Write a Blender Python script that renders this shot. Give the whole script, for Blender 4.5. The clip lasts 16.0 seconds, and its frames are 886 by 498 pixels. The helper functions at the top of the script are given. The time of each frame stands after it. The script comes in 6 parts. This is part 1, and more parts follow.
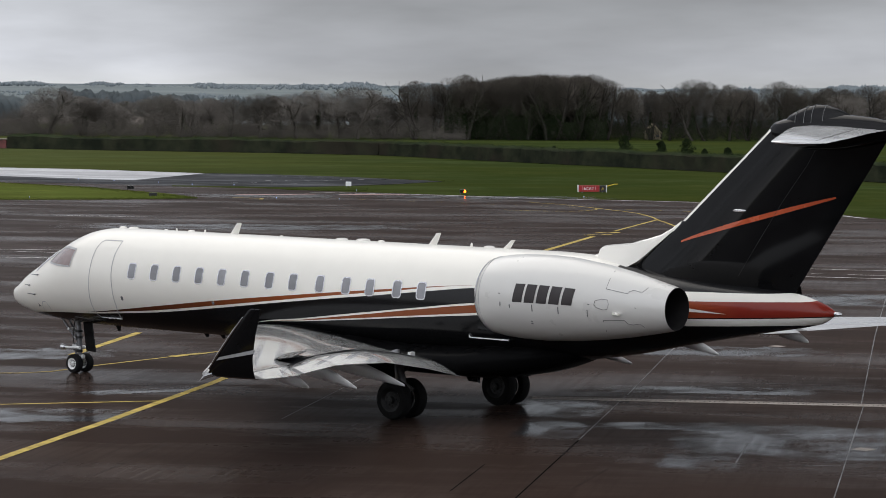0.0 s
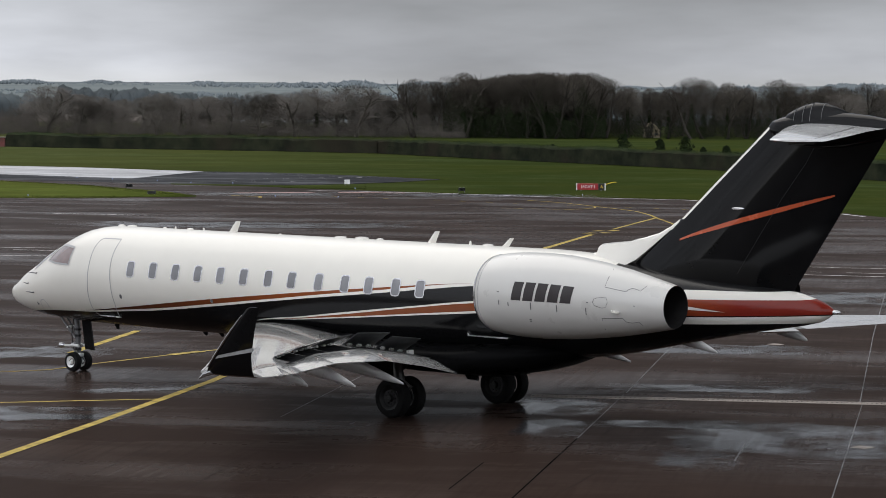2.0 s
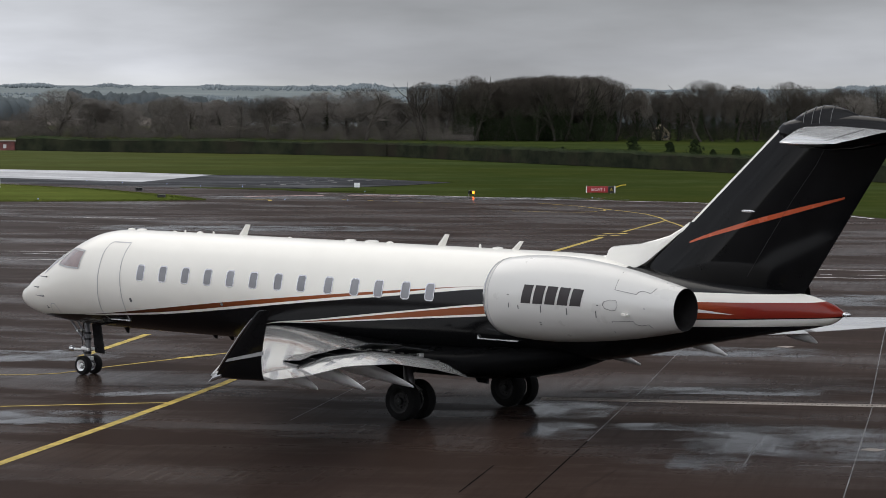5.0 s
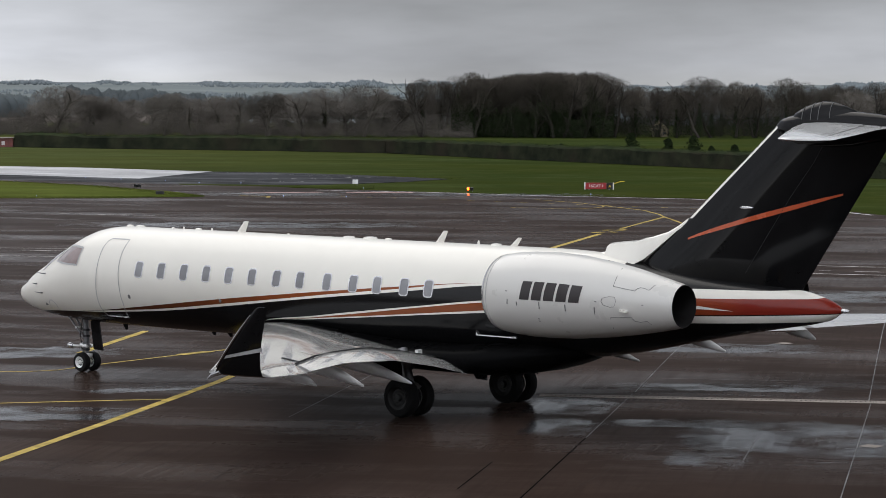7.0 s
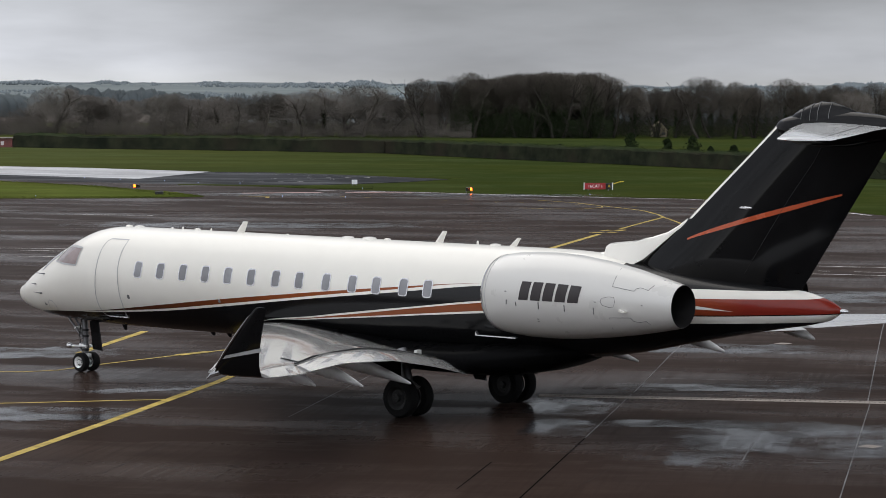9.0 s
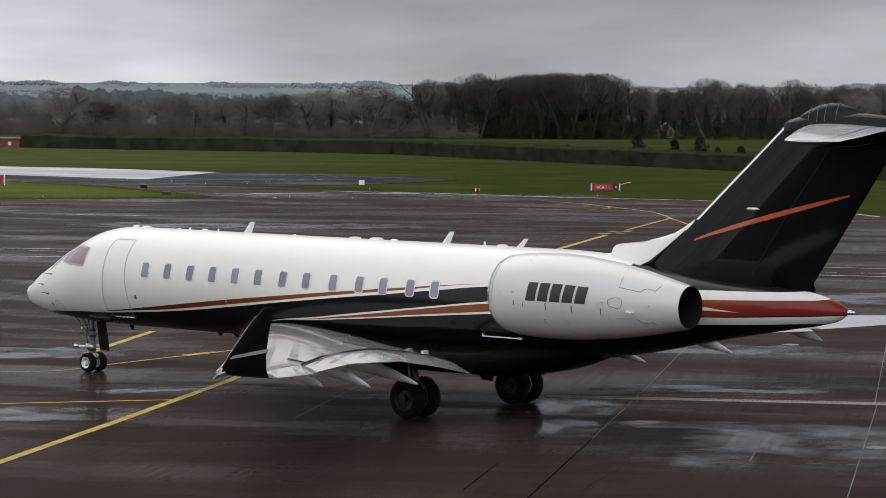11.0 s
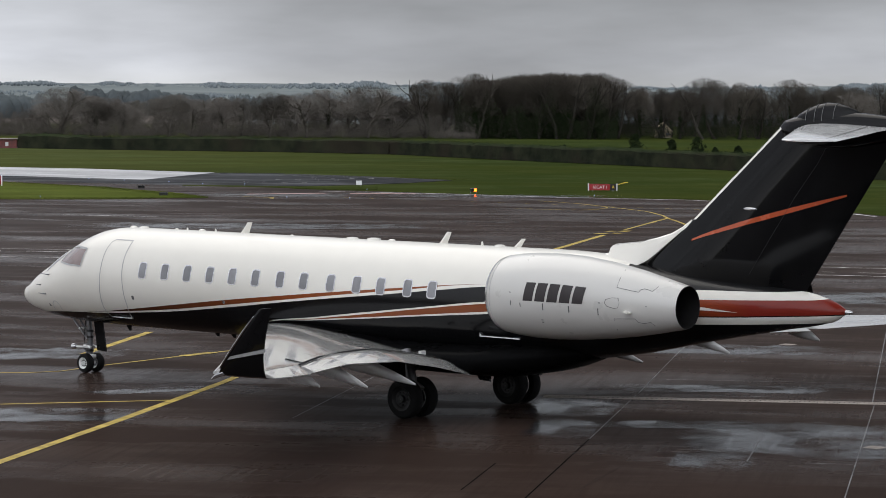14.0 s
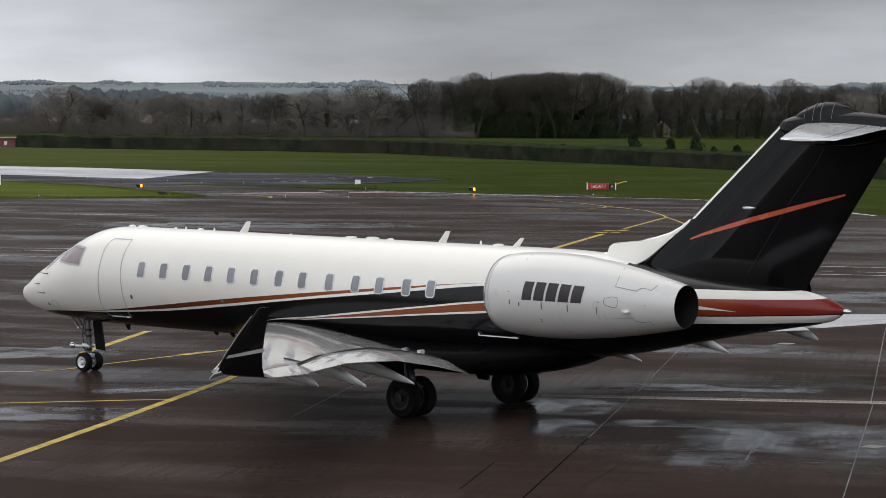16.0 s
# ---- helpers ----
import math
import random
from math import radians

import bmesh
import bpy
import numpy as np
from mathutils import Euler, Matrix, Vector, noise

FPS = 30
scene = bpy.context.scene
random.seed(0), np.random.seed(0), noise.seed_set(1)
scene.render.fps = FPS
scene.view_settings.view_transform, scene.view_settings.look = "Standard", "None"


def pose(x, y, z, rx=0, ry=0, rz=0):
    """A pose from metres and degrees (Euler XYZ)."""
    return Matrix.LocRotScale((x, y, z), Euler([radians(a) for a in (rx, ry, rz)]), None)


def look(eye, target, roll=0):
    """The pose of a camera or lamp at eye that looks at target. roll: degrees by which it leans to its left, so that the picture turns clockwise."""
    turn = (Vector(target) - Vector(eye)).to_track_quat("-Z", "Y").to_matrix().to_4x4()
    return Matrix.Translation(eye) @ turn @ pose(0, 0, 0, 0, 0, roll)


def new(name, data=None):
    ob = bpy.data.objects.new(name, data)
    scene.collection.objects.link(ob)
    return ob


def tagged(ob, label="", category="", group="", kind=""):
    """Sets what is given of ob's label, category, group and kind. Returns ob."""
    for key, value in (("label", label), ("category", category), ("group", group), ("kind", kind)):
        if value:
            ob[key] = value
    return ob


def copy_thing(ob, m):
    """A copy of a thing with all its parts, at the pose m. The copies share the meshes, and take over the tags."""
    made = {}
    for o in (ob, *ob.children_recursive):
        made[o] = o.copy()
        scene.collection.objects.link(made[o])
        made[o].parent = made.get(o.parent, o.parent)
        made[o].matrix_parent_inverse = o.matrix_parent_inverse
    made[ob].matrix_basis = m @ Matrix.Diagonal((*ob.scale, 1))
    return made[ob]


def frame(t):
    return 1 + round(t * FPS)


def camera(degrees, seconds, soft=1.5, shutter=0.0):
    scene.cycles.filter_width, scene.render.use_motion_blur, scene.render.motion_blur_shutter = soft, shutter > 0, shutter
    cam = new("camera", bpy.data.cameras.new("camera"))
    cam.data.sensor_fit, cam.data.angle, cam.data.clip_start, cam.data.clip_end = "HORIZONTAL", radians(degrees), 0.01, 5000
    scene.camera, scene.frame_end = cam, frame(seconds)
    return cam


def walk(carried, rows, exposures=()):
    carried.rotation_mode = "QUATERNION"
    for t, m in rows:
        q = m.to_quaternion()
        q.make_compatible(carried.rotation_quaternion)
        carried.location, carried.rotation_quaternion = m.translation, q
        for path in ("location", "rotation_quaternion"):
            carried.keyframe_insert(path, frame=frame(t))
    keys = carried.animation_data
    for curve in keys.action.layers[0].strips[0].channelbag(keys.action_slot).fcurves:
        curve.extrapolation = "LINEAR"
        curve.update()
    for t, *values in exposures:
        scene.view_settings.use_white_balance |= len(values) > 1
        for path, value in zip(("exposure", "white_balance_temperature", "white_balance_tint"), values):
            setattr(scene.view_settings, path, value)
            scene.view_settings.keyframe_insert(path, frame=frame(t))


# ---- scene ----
# The world's origin lies on the apron under the nose of the parked jet; x runs aft, y to starboard, z up.
EYE = (57.77, -51.64, 7.83)
YAW, PITCH, ROLL = 39.46, -3.33, -0.34
cam = camera(18.55, 16.0, soft=0.7)
SWAY = [  # seconds, then yaw, pitch and roll of the unsteady head in degrees
    (0, -0.1960, 0.0257, 0.1244), (0.5, -0.2091, -0.0309, 0.1223), (1, -0.2092, -0.0643, 0.1290), (1.5, -0.2009, -0.0572, 0.1023),
    (2, -0.2240, -0.0136, 0.1184), (2.5, -0.1196, -0.0009, 0.1304), (3, -0.0182, -0.0125, 0.1267), (3.5, 0.0981, -0.0605, 0.1031),
    (4, 0.0417, 0.0410, 0.0679), (6.5, -0.0546, -0.0016, -0.0097), (7, -0.0562, -0.0233, -0.0113), (7.5, -0.0763, -0.0001, 0.0148),
    (8, -0.0730, 0.0730, 0.0001), (8.5, -0.0714, 0.0363, 0.0013), (9, -0.0730, -0.0184, -0.0022), (11.5, 0.1266, 0.0211, 0.0391),
    (12, 0.1448, 0.0547, 0.0079), (12.5, -0.0215, 0.0533, -0.0153), (13, -0.0546, -0.0033, 0.0029), (13.5, -0.0165, 0.0, 0.0030),
    (14, 0.0203, 0.0, 0.0027), (14.5, 0.0, 0.0, 0.0), (15, -0.0083, 0.0363, 0.0073), (15.5, -0.0197, 0.0331, -0.0009),
    (16, -0.0066, -0.0185, 0.0145)]
walk(cam, [(t, pose(*EYE, 90 + PITCH + p, ROLL - r, YAW + a)) for t, a, p, r in SWAY])

AHEAD = Vector((-math.sin(radians(YAW)), math.cos(radians(YAW)), 0))
ASIDE = Vector((math.cos(radians(YAW)), math.sin(radians(YAW)), 0))


def afar(side, away, z=0.0):
    """A place by its slope to the side and its distance ahead of the viewing terrace."""
    p = Vector(EYE) + AHEAD * away + ASIDE * (side * away)
    return Vector((p.x, p.y, z))


# ---- light: an overcast winter sky, brightest overhead ----
world = bpy.data.worlds.new("overcast_sky")
scene.world = world
world.use_nodes = True
wn, wl = world.node_tree.nodes, world.node_tree.links
wn.clear()
w_out = wn.new("ShaderNodeOutputWorld")
w_bg = wn.new("ShaderNodeBackground")
w_sky = wn.new("ShaderNodeTexSky")
w_sky.sky_type, w_sky.sun_disc = "NISHITA", False
w_sky.sun_elevation, w_sky.sun_rotation = radians(32), radians(200)
w_sep = wn.new("ShaderNodeSeparateXYZ")
w_neg = wn.new("ShaderNodeVectorMath")
w_neg.operation = "SCALE"
w_neg.inputs["Scale"].default_value = 1.0
w_tex = wn.new("ShaderNodeTexCoord")
wl.new(w_tex.outputs["Generated"], w_neg.inputs[0])
wl.new(w_neg.outputs[0], w_sep.inputs[0])
# cloud decks, drawn out along the horizon
w_map = wn.new("ShaderNodeMapping")
w_map.inputs["Scale"].default_value = (7.0, 7.0, 34.0)
wl.new(w_neg.outputs[0], w_map.inputs[0])
w_noise = wn.new("ShaderNodeTexNoise")
w_noise.inputs["Scale"].default_value, w_noise.inputs["Detail"].default_value = 1.0, 5.0
w_noise.inputs["Roughness"].default_value = 0.5
wl.new(w_map.outputs[0], w_noise.inputs["Vector"])
w_lift = wn.new("ShaderNodeValToRGB")  # brightness of the deck by height
w_lift.color_ramp.elements[0].position, w_lift.color_ramp.elements[0].color = 0.0, (0.50, 0.51, 0.525, 1)
w_lift.color_ramp.elements[1].position, w_lift.color_ramp.elements[1].color = 1.0, (0.48, 0.49, 0.51, 1)
for at_z, c in ((0.010, 0.46), (0.034, 0.345), (0.15, 0.36), (0.35, 0.43), (0.6, 0.48)):
    e = w_lift.color_ramp.elements.new(at_z)
    e.color = (c, c * 1.035, c * 1.125, 1)
wl.new(w_sep.outputs["Z"], w_lift.inputs[0])
w_cl = wn.new("ShaderNodeMapRange")
w_cl.inputs["From Min"].default_value, w_cl.inputs["From Max"].default_value = 0.3, 0.7
w_cl.inputs["To Min"].default_value, w_cl.inputs["To Max"].default_value = 0.74, 1.26
wl.new(w_noise.outputs["Fac"], w_cl.inputs["Value"])
w_mul = wn.new("ShaderNodeVectorMath")
w_mul.operation = "SCALE"
wl.new(w_lift.outputs["Color"], w_mul.inputs[0])
# the deck is thinner, and so brighter, towards the hidden sun
w_dot = wn.new("ShaderNodeVectorMath")
w_dot.operation = "DOT_PRODUCT"
w_dot.inputs[1].default_value = (-ASIDE.x, -ASIDE.y, 0.0)
wl.new(w_neg.outputs[0], w_dot.inputs[0])
w_at = wn.new("ShaderNodeMapRange")
w_at.inputs["From Min"].default_value, w_at.inputs["From Max"].default_value = -0.5, 0.5
wl.new(w_dot.outputs["Value"], w_at.inputs["Value"])
w_side = wn.new("ShaderNodeValToRGB")  # a heavier bank of cloud amid the deck
w_side.color_ramp.interpolation = "EASE"
w_side.color_ramp.elements[0].position, w_side.color_ramp.elements[0].color = 0.0, (0.75, 0.75, 0.75, 1)
w_side.color_ramp.elements[1].position, w_side.color_ramp.elements[1].color = 1.0, (1.0, 1.0, 1.0, 1)
for at_x, c in ((0.34, 0.66), (0.48, 0.49), (0.54, 0.55), (0.62, 0.90), (0.68, 1.0)):
    w_side.color_ramp.elements.new(at_x).color = (c, c, c, 1)
wl.new(w_at.outputs[0], w_side.inputs[0])
w_gain = wn.new("ShaderNodeMath")
w_gain.operation = "MULTIPLY"
w_gain.inputs[1].default_value = 1.68
wl.new(w_side.outputs[0], w_gain.inputs[0])
w_both = wn.new("ShaderNodeMath")
w_both.operation = "MULTIPLY"
wl.new(w_cl.outputs[0], w_both.inputs[0])
wl.new(w_gain.outputs[0], w_both.inputs[1])
# extra brightness added to the unseen sky behind the terrace, filling the near side
w_back = wn.new("ShaderNodeVectorMath")
w_back.operation = "DOT_PRODUCT"
w_back.inputs[1].default_value = (-AHEAD.x, -AHEAD.y, 0.0)
wl.new(w_neg.outputs[0], w_back.inputs[0])
w_fill = wn.new("ShaderNodeMapRange")
w_fill.interpolation_type = "SMOOTHSTEP"
w_fill.inputs["From Min"].default_value, w_fill.inputs["From Max"].default_value = -0.5, 1.0
w_fill.inputs["To Min"].default_value, w_fill.inputs["To Max"].default_value = 1.0, 2.6
wl.new(w_back.outputs["Value"], w_fill.inputs["Value"])
w_all = wn.new("ShaderNodeMath")
w_all.operation = "MULTIPLY"
wl.new(w_both.outputs[0], w_all.inputs[0])
wl.new(w_fill.outputs[0], w_all.inputs[1])
wl.new(w_all.outputs[0], w_mul.inputs["Scale"])
w_dim = wn.new("ShaderNodeVectorMath")
w_dim.operation = "SCALE"
w_dim.inputs["Scale"].default_value = 0.1
wl.new(w_sky.outputs[0], w_dim.inputs[0])
w_mix = wn.new("ShaderNodeMix")
w_mix.data_type = "RGBA"
w_mix.inputs["Factor"].default_value = 0.93
wl.new(w_dim.outputs[0], w_mix.inputs["A"])
wl.new(w_mul.outputs[0], w_mix.inputs["B"])
wl.new(w_mix.outputs["Result"], w_bg.inputs["Color"])
w_bg.inputs["Strength"].default_value = 1.0
wl.new(w_bg.outputs[0], w_out.inputs[0])

sun_data = bpy.data.lights.new("sun", "SUN")
sun_data.energy, sun_data.angle, sun_data.color = 1.0, radians(50), (1.0, 0.95, 0.88)
sun = new("sun", sun_data)
sun.matrix_world = look((-24, 11, 31), (0, 0, 0))
scene.view_settings.exposure = 0.0


# ---- materials ----
def material(name):
    m = bpy.data.materials.new(name)
    m.use_nodes = True
    return m, m.node_tree.nodes, m.node_tree.links, m.node_tree.nodes["Principled BSDF"]


def noise_node(n, l, scale, detail=5.0, rough=0.55, stretch=None, coord="Object"):
    tc = n.new("ShaderNodeTexCoord")
    t = n.new("ShaderNodeTexNoise")
    t.inputs["Scale"].default_value, t.inputs["Detail"].default_value, t.inputs["Roughness"].default_value = scale, detail, rough
    if stretch:
        mp = n.new("ShaderNodeMapping")
        mp.vector_type = "TEXTURE"  # sizes along axes turned by an angle
        mp.inputs["Scale"].default_value = stretch[:3]
        mp.inputs["Rotation"].default_value = (0, 0, radians(stretch[3]))
        l.new(tc.outputs[coord], mp.inputs[0])
        l.new(mp.outputs[0], t.inputs["Vector"])
    else:
        l.new(tc.outputs[coord], t.inputs["Vector"])
    return t.outputs["Fac"]


def spread(n, l, value, a, b, lo, hi):
    r = n.new("ShaderNodeMapRange")
    r.inputs["From Min"].default_value, r.inputs["From Max"].default_value = a, b
    r.inputs["To Min"].default_value, r.inputs["To Max"].default_value = lo, hi
    l.new(value, r.inputs["Value"])
    return r.outputs[0]


def mixed(n, l, fac, a, b):
    m = n.new("ShaderNodeMix")
    m.data_type = "RGBA"
    if hasattr(fac, "links"):
        l.new(fac, m.inputs["Factor"])
    else:
        m.inputs["Factor"].default_value = fac
    for key, v in (("A", a), ("B", b)):
        if hasattr(v, "links"):
            l.new(v, m.inputs[key])
        else:
            m.inputs[key].default_value = (*v, 1)
    return m.outputs["Result"]


def bumped(n, l, bsdf, height, strength, distance):
    b = n.new("ShaderNodeBump")
    b.inputs["Strength"].default_value, b.inputs["Distance"].default_value = strength, distance
    l.new(height, b.inputs["Height"])
    l.new(b.outputs[0], bsdf.inputs["Normal"])


def simple(name, colour, rough=0.5, metal=0.0, vary=0.12, scale=3.0, coat=0.0, bump=0.0, each=0.0, shine=0.5):
    m, n, l, b = material(name)
    b.inputs["Specular IOR Level"].default_value = shine
    f = noise_node(n, l, scale, 6.0)
    dark = tuple(c * (1 - vary) for c in colour)
    light = tuple(min(1, c * (1 + vary)) for c in colour)
    col = mixed(n, l, spread(n, l, f, 0.3, 0.7, 0, 1), dark, light)
    if each:
        info = n.new("ShaderNodeObjectInfo")
        k = spread(n, l, info.outputs["Random"], 0, 1, 1 - each, 1 + each)
        s = n.new("ShaderNodeVectorMath")
        s.operation = "SCALE"
        l.new(col, s.inputs[0])
        l.new(k, s.inputs["Scale"])
        col = s.outputs[0]
    l.new(col, b.inputs["Base Color"])
    b.inputs["Metallic"].default_value = metal
    l.new(spread(n, l, f, 0.3, 0.7, max(0.02, rough * 0.8), min(1, rough * 1.2)), b.inputs["Roughness"])
    b.inputs["Coat Weight"].default_value = coat
    b.inputs["Coat Roughness"].default_value = 0.05
    if bump:
        bumped(n, l, b, noise_node(n, l, scale * 8, 4.0), bump, 0.02)
    return m


WHITE, BLACK = (0.715, 0.69, 0.628), (0.005, 0.005, 0.0054)
COPPER, RED = (0.20, 0.055, 0.018), (0.175, 0.019, 0.012)
m_white = simple("white_gloss_paint", WHITE, 0.22, vary=0.025, scale=1.2, coat=0.4)
m_nacelle = simple("pale_nacelle_paint", (0.55, 0.537, 0.505), 0.32, vary=0.012, scale=1.2, coat=0.3)
m_black = simple("black_gloss_paint", BLACK, 0.06, vary=0.2, scale=1.5)
m_black.node_tree.nodes["Principled BSDF"].inputs["Specular IOR Level"].default_value = 0.15
m_belly = simple("black_belly_paint", (0.004, 0.004, 0.0042), 0.3, vary=0.2, scale=1.5, shine=0.02)
m_orange = simple("orange_red_paint", (0.42, 0.075, 0.025), 0.25, vary=0.08)
m_silver = simple("brushed_aluminium", (0.62, 0.62, 0.62), 0.24, 1.0, 0.08, 4.0)
m_wing = simple("silver_grey_wing_paint", (0.5, 0.5, 0.49), 0.13, 0.3, 0.04, 1.0, coat=0.5)
m_stab = simple("pale_silver_tailplane_paint", (0.74, 0.74, 0.73), 0.14, 0.1, 0.04, 1.0, coat=0.3)
m_fair = simple("pale_grey_paint", (0.5, 0.5, 0.49), 0.3, vary=0.06)
m_rubber = simple("tyre_rubber", (0.007, 0.007, 0.007), 0.8, vary=0.3, scale=9, bump=0.3, shine=0.15)
m_steel = simple("gear_steel", (0.16, 0.16, 0.165), 0.45, 0.6, 0.15, 12)
m_hub = simple("wheel_hub_alloy", (0.75, 0.75, 0.73), 0.4, 0.0, 0.1, 12)
m_soot = simple("sooty_exhaust_metal", (0.012, 0.011, 0.011), 0.7, 0.3, 0.3, 6)
m_seam = simple("dark_panel_seam", (0.10, 0.10, 0.10), 0.5)
m_seam_pale = simple("grey_door_seam", (0.33, 0.33, 0.33), 0.4)
m_letter = simple("dark_brown_black_marking", (0.022, 0.017, 0.017), 0.6)
# shade under the jet is mixed into this hub and collar metal
m_darkhub = simple("shade_darkened_gear_metal", (0.014, 0.014, 0.014), 0.5, 0.4, 0.2, 12)
m_cavity_shade = simple("cavity_shade_black", (0.010, 0.010, 0.011), 0.8, shine=0.05)
m_underspoiler = simple("grey_spoiler_underside", (0.05, 0.052, 0.054), 0.5, shine=0.2)
m_brush = simple("dark_brushwood", (0.044, 0.039, 0.034), 0.9, vary=0.4, scale=0.2, shine=0.0)
m_pane = simple("tinted_cabin_pane", (0.17, 0.17, 0.18), 0.08, 0.0, 0.15, 3, coat=0.6, each=0.2)
m_rim = simple("polished_window_rim", (0.55, 0.55, 0.56), 0.25, 0.8)
m_screen = simple("cockpit_glass", (0.16, 0.11, 0.10), 0.06, 0.0, 0.3, 2, coat=1.0)


def livery_material():
    """White above, black below, with the copper and white cheat lines that rise along the cabin."""
    m, n, l, b = material("fuselage_livery")
    tc = n.new("ShaderNodeTexCoord")
    sp = n.new("ShaderNodeSeparateXYZ")
    l.new(tc.outputs["Object"], sp.inputs[0])
    u = n.new("ShaderNodeMath")
    u.operation = "DIVIDE"
    u.inputs[1].default_value = 30.0
    l.new(sp.outputs["X"], u.inputs[0])
    v = n.new("ShaderNodeMath")
    v.operation = "DIVIDE"
    v.inputs[1].default_value = 5.0
    l.new(sp.outputs["Z"], v.inputs[0])

    def line(points):
        c = n.new("ShaderNodeFloatCurve")
        cv = c.mapping.curves[0]
        pts = [(x / 30, z / 5) for x, z in points]
        cv.points[0].location, cv.points[1].location = pts[0], pts[-1]
        for p in pts[1:-1]:
            cv.points.new(*p)
        for p in cv.points:
            p.handle_type = "AUTO_CLAMPED"
        c.mapping.extend = "HORIZONTAL"
        c.mapping.update()
        l.new(u.outputs[0], c.inputs["Value"])
        return c.outputs[0]

    def below(points):
        k = n.new("ShaderNodeMath")
        k.operation = "LESS_THAN"
        l.new(v.outputs[0], k.inputs[0])
        l.new(line(points), k.inputs[1])
        return k.outputs[0]

    def beyond(x):
        k = n.new("ShaderNodeMath")
        k.operation = "GREATER_THAN"
        k.inputs[1].default_value = x
        l.new(sp.outputs["X"], k.inputs[0])
        return k.outputs[0]

    grain = noise_node(n, l, 1.3, 5)
    bronze = mixed(n, l, spread(n, l, sp.outputs["X"], 4.5, 11.5, 0, 1), (0.035, 0.016, 0.010), COPPER)
    col = mixed(n, l, spread(n, l, grain, 0.3, 0.7, 0, 1), tuple(c * 0.97 for c in WHITE), WHITE)
    col = mixed(n, l, below([(0, 1.4), (3.4, 1.77), (4.13, 1.83), (5.8, 2.02), (6.94, 2.16), (9.1, 2.42), (11.11, 2.64), (13.03, 2.84), (14.85, 3.02), (17.11, 3.22), (19, 3.3)]), col, bronze)
    col = mixed(n, l, below([(0, 1.4), (3.4, 1.765), (4.12, 1.82), (5.75, 1.94), (6.88, 2.04), (9.06, 2.29), (11.1, 2.53), (13.03, 2.76), (14.86, 2.96), (17.2, 3.22), (19, 3.3)]), col, WHITE)
    col = mixed(n, l, below([(0, 1.45), (1.2, 1.62), (2.9, 1.74), (4.1, 1.78), (5.71, 1.89), (6.84, 1.98), (9.04, 2.22), (11.09, 2.47), (13.03, 2.69), (14.87, 2.89), (16.1, 3.03), (17.64, 3.19), (19, 3.25)]), col, BLACK)
    low = [(10.3, 1.90), (12.15, 2.15), (13.92, 2.38), (15.77, 2.61), (17.7, 2.84), (20, 3.0)]
    col = mixed(n, l, below([(0, 0), (10.2, 0.6)] + low), col, WHITE)
    col = mixed(n, l, below([(0, 0), (10.2, 0.6), (10.3, 1.88), (12.13, 2.11), (13.91, 2.33), (15.77, 2.57), (17.7, 2.79), (20, 2.95)]), col, COPPER)
    col = mixed(n, l, below([(0, 0), (10.2, 0.6), (10.3, 1.89), (12.12, 2.085), (13.88, 2.245), (15.74, 2.42), (17.7, 2.60), (20, 2.8)]), col, WHITE)
    col = mixed(n, l, below([(0, 0), (10.2, 0.6), (10.3, 1.90), (12.11, 2.06), (13.87, 2.21), (15.74, 2.38), (17.87, 2.56), (20, 2.75)]), col, BLACK)
    aft = mixed(n, l, below([(20, 3.30), (23.2, 3.36), (25.66, 3.43), (26.9, 3.6)]), BLACK, WHITE)
    flame = mixed(n, l, spread(n, l, sp.outputs["X"], 22.0, 24.6, 0, 1), (0.30, 0.075, 0.02), RED)
    aft = mixed(n, l, below([(20, 3.1), (23.2, 3.15), (25.66, 3.24), (26.2, 3.27), (26.5, 3.33), (26.9, 3.4)]), aft, flame)
    aft = mixed(n, l, below([(20, 2.7), (23.2, 2.77), (25.66, 2.90), (26.9, 2.98)]), aft, BLACK)
    aft = mixed(n, l, below([(20, 2.675), (23.2, 2.745), (25.66, 2.875), (26.9, 2.96)]), aft, WHITE)
    aft = mixed(n, l, below([(20, 2.5), (23.2, 2.58), (25.66, 2.71), (26.9, 2.80)]), aft, BLACK)
    col = mixed(n, l, beyond(21.15), col, aft)
    l.new(col, b.inputs["Base Color"])
    l.new(spread(n, l, grain, 0.3, 0.7, 0.16, 0.24), b.inputs["Roughness"])
    b.inputs["Specular IOR Level"].default_value = 0.25
    return m


m_livery = livery_material()


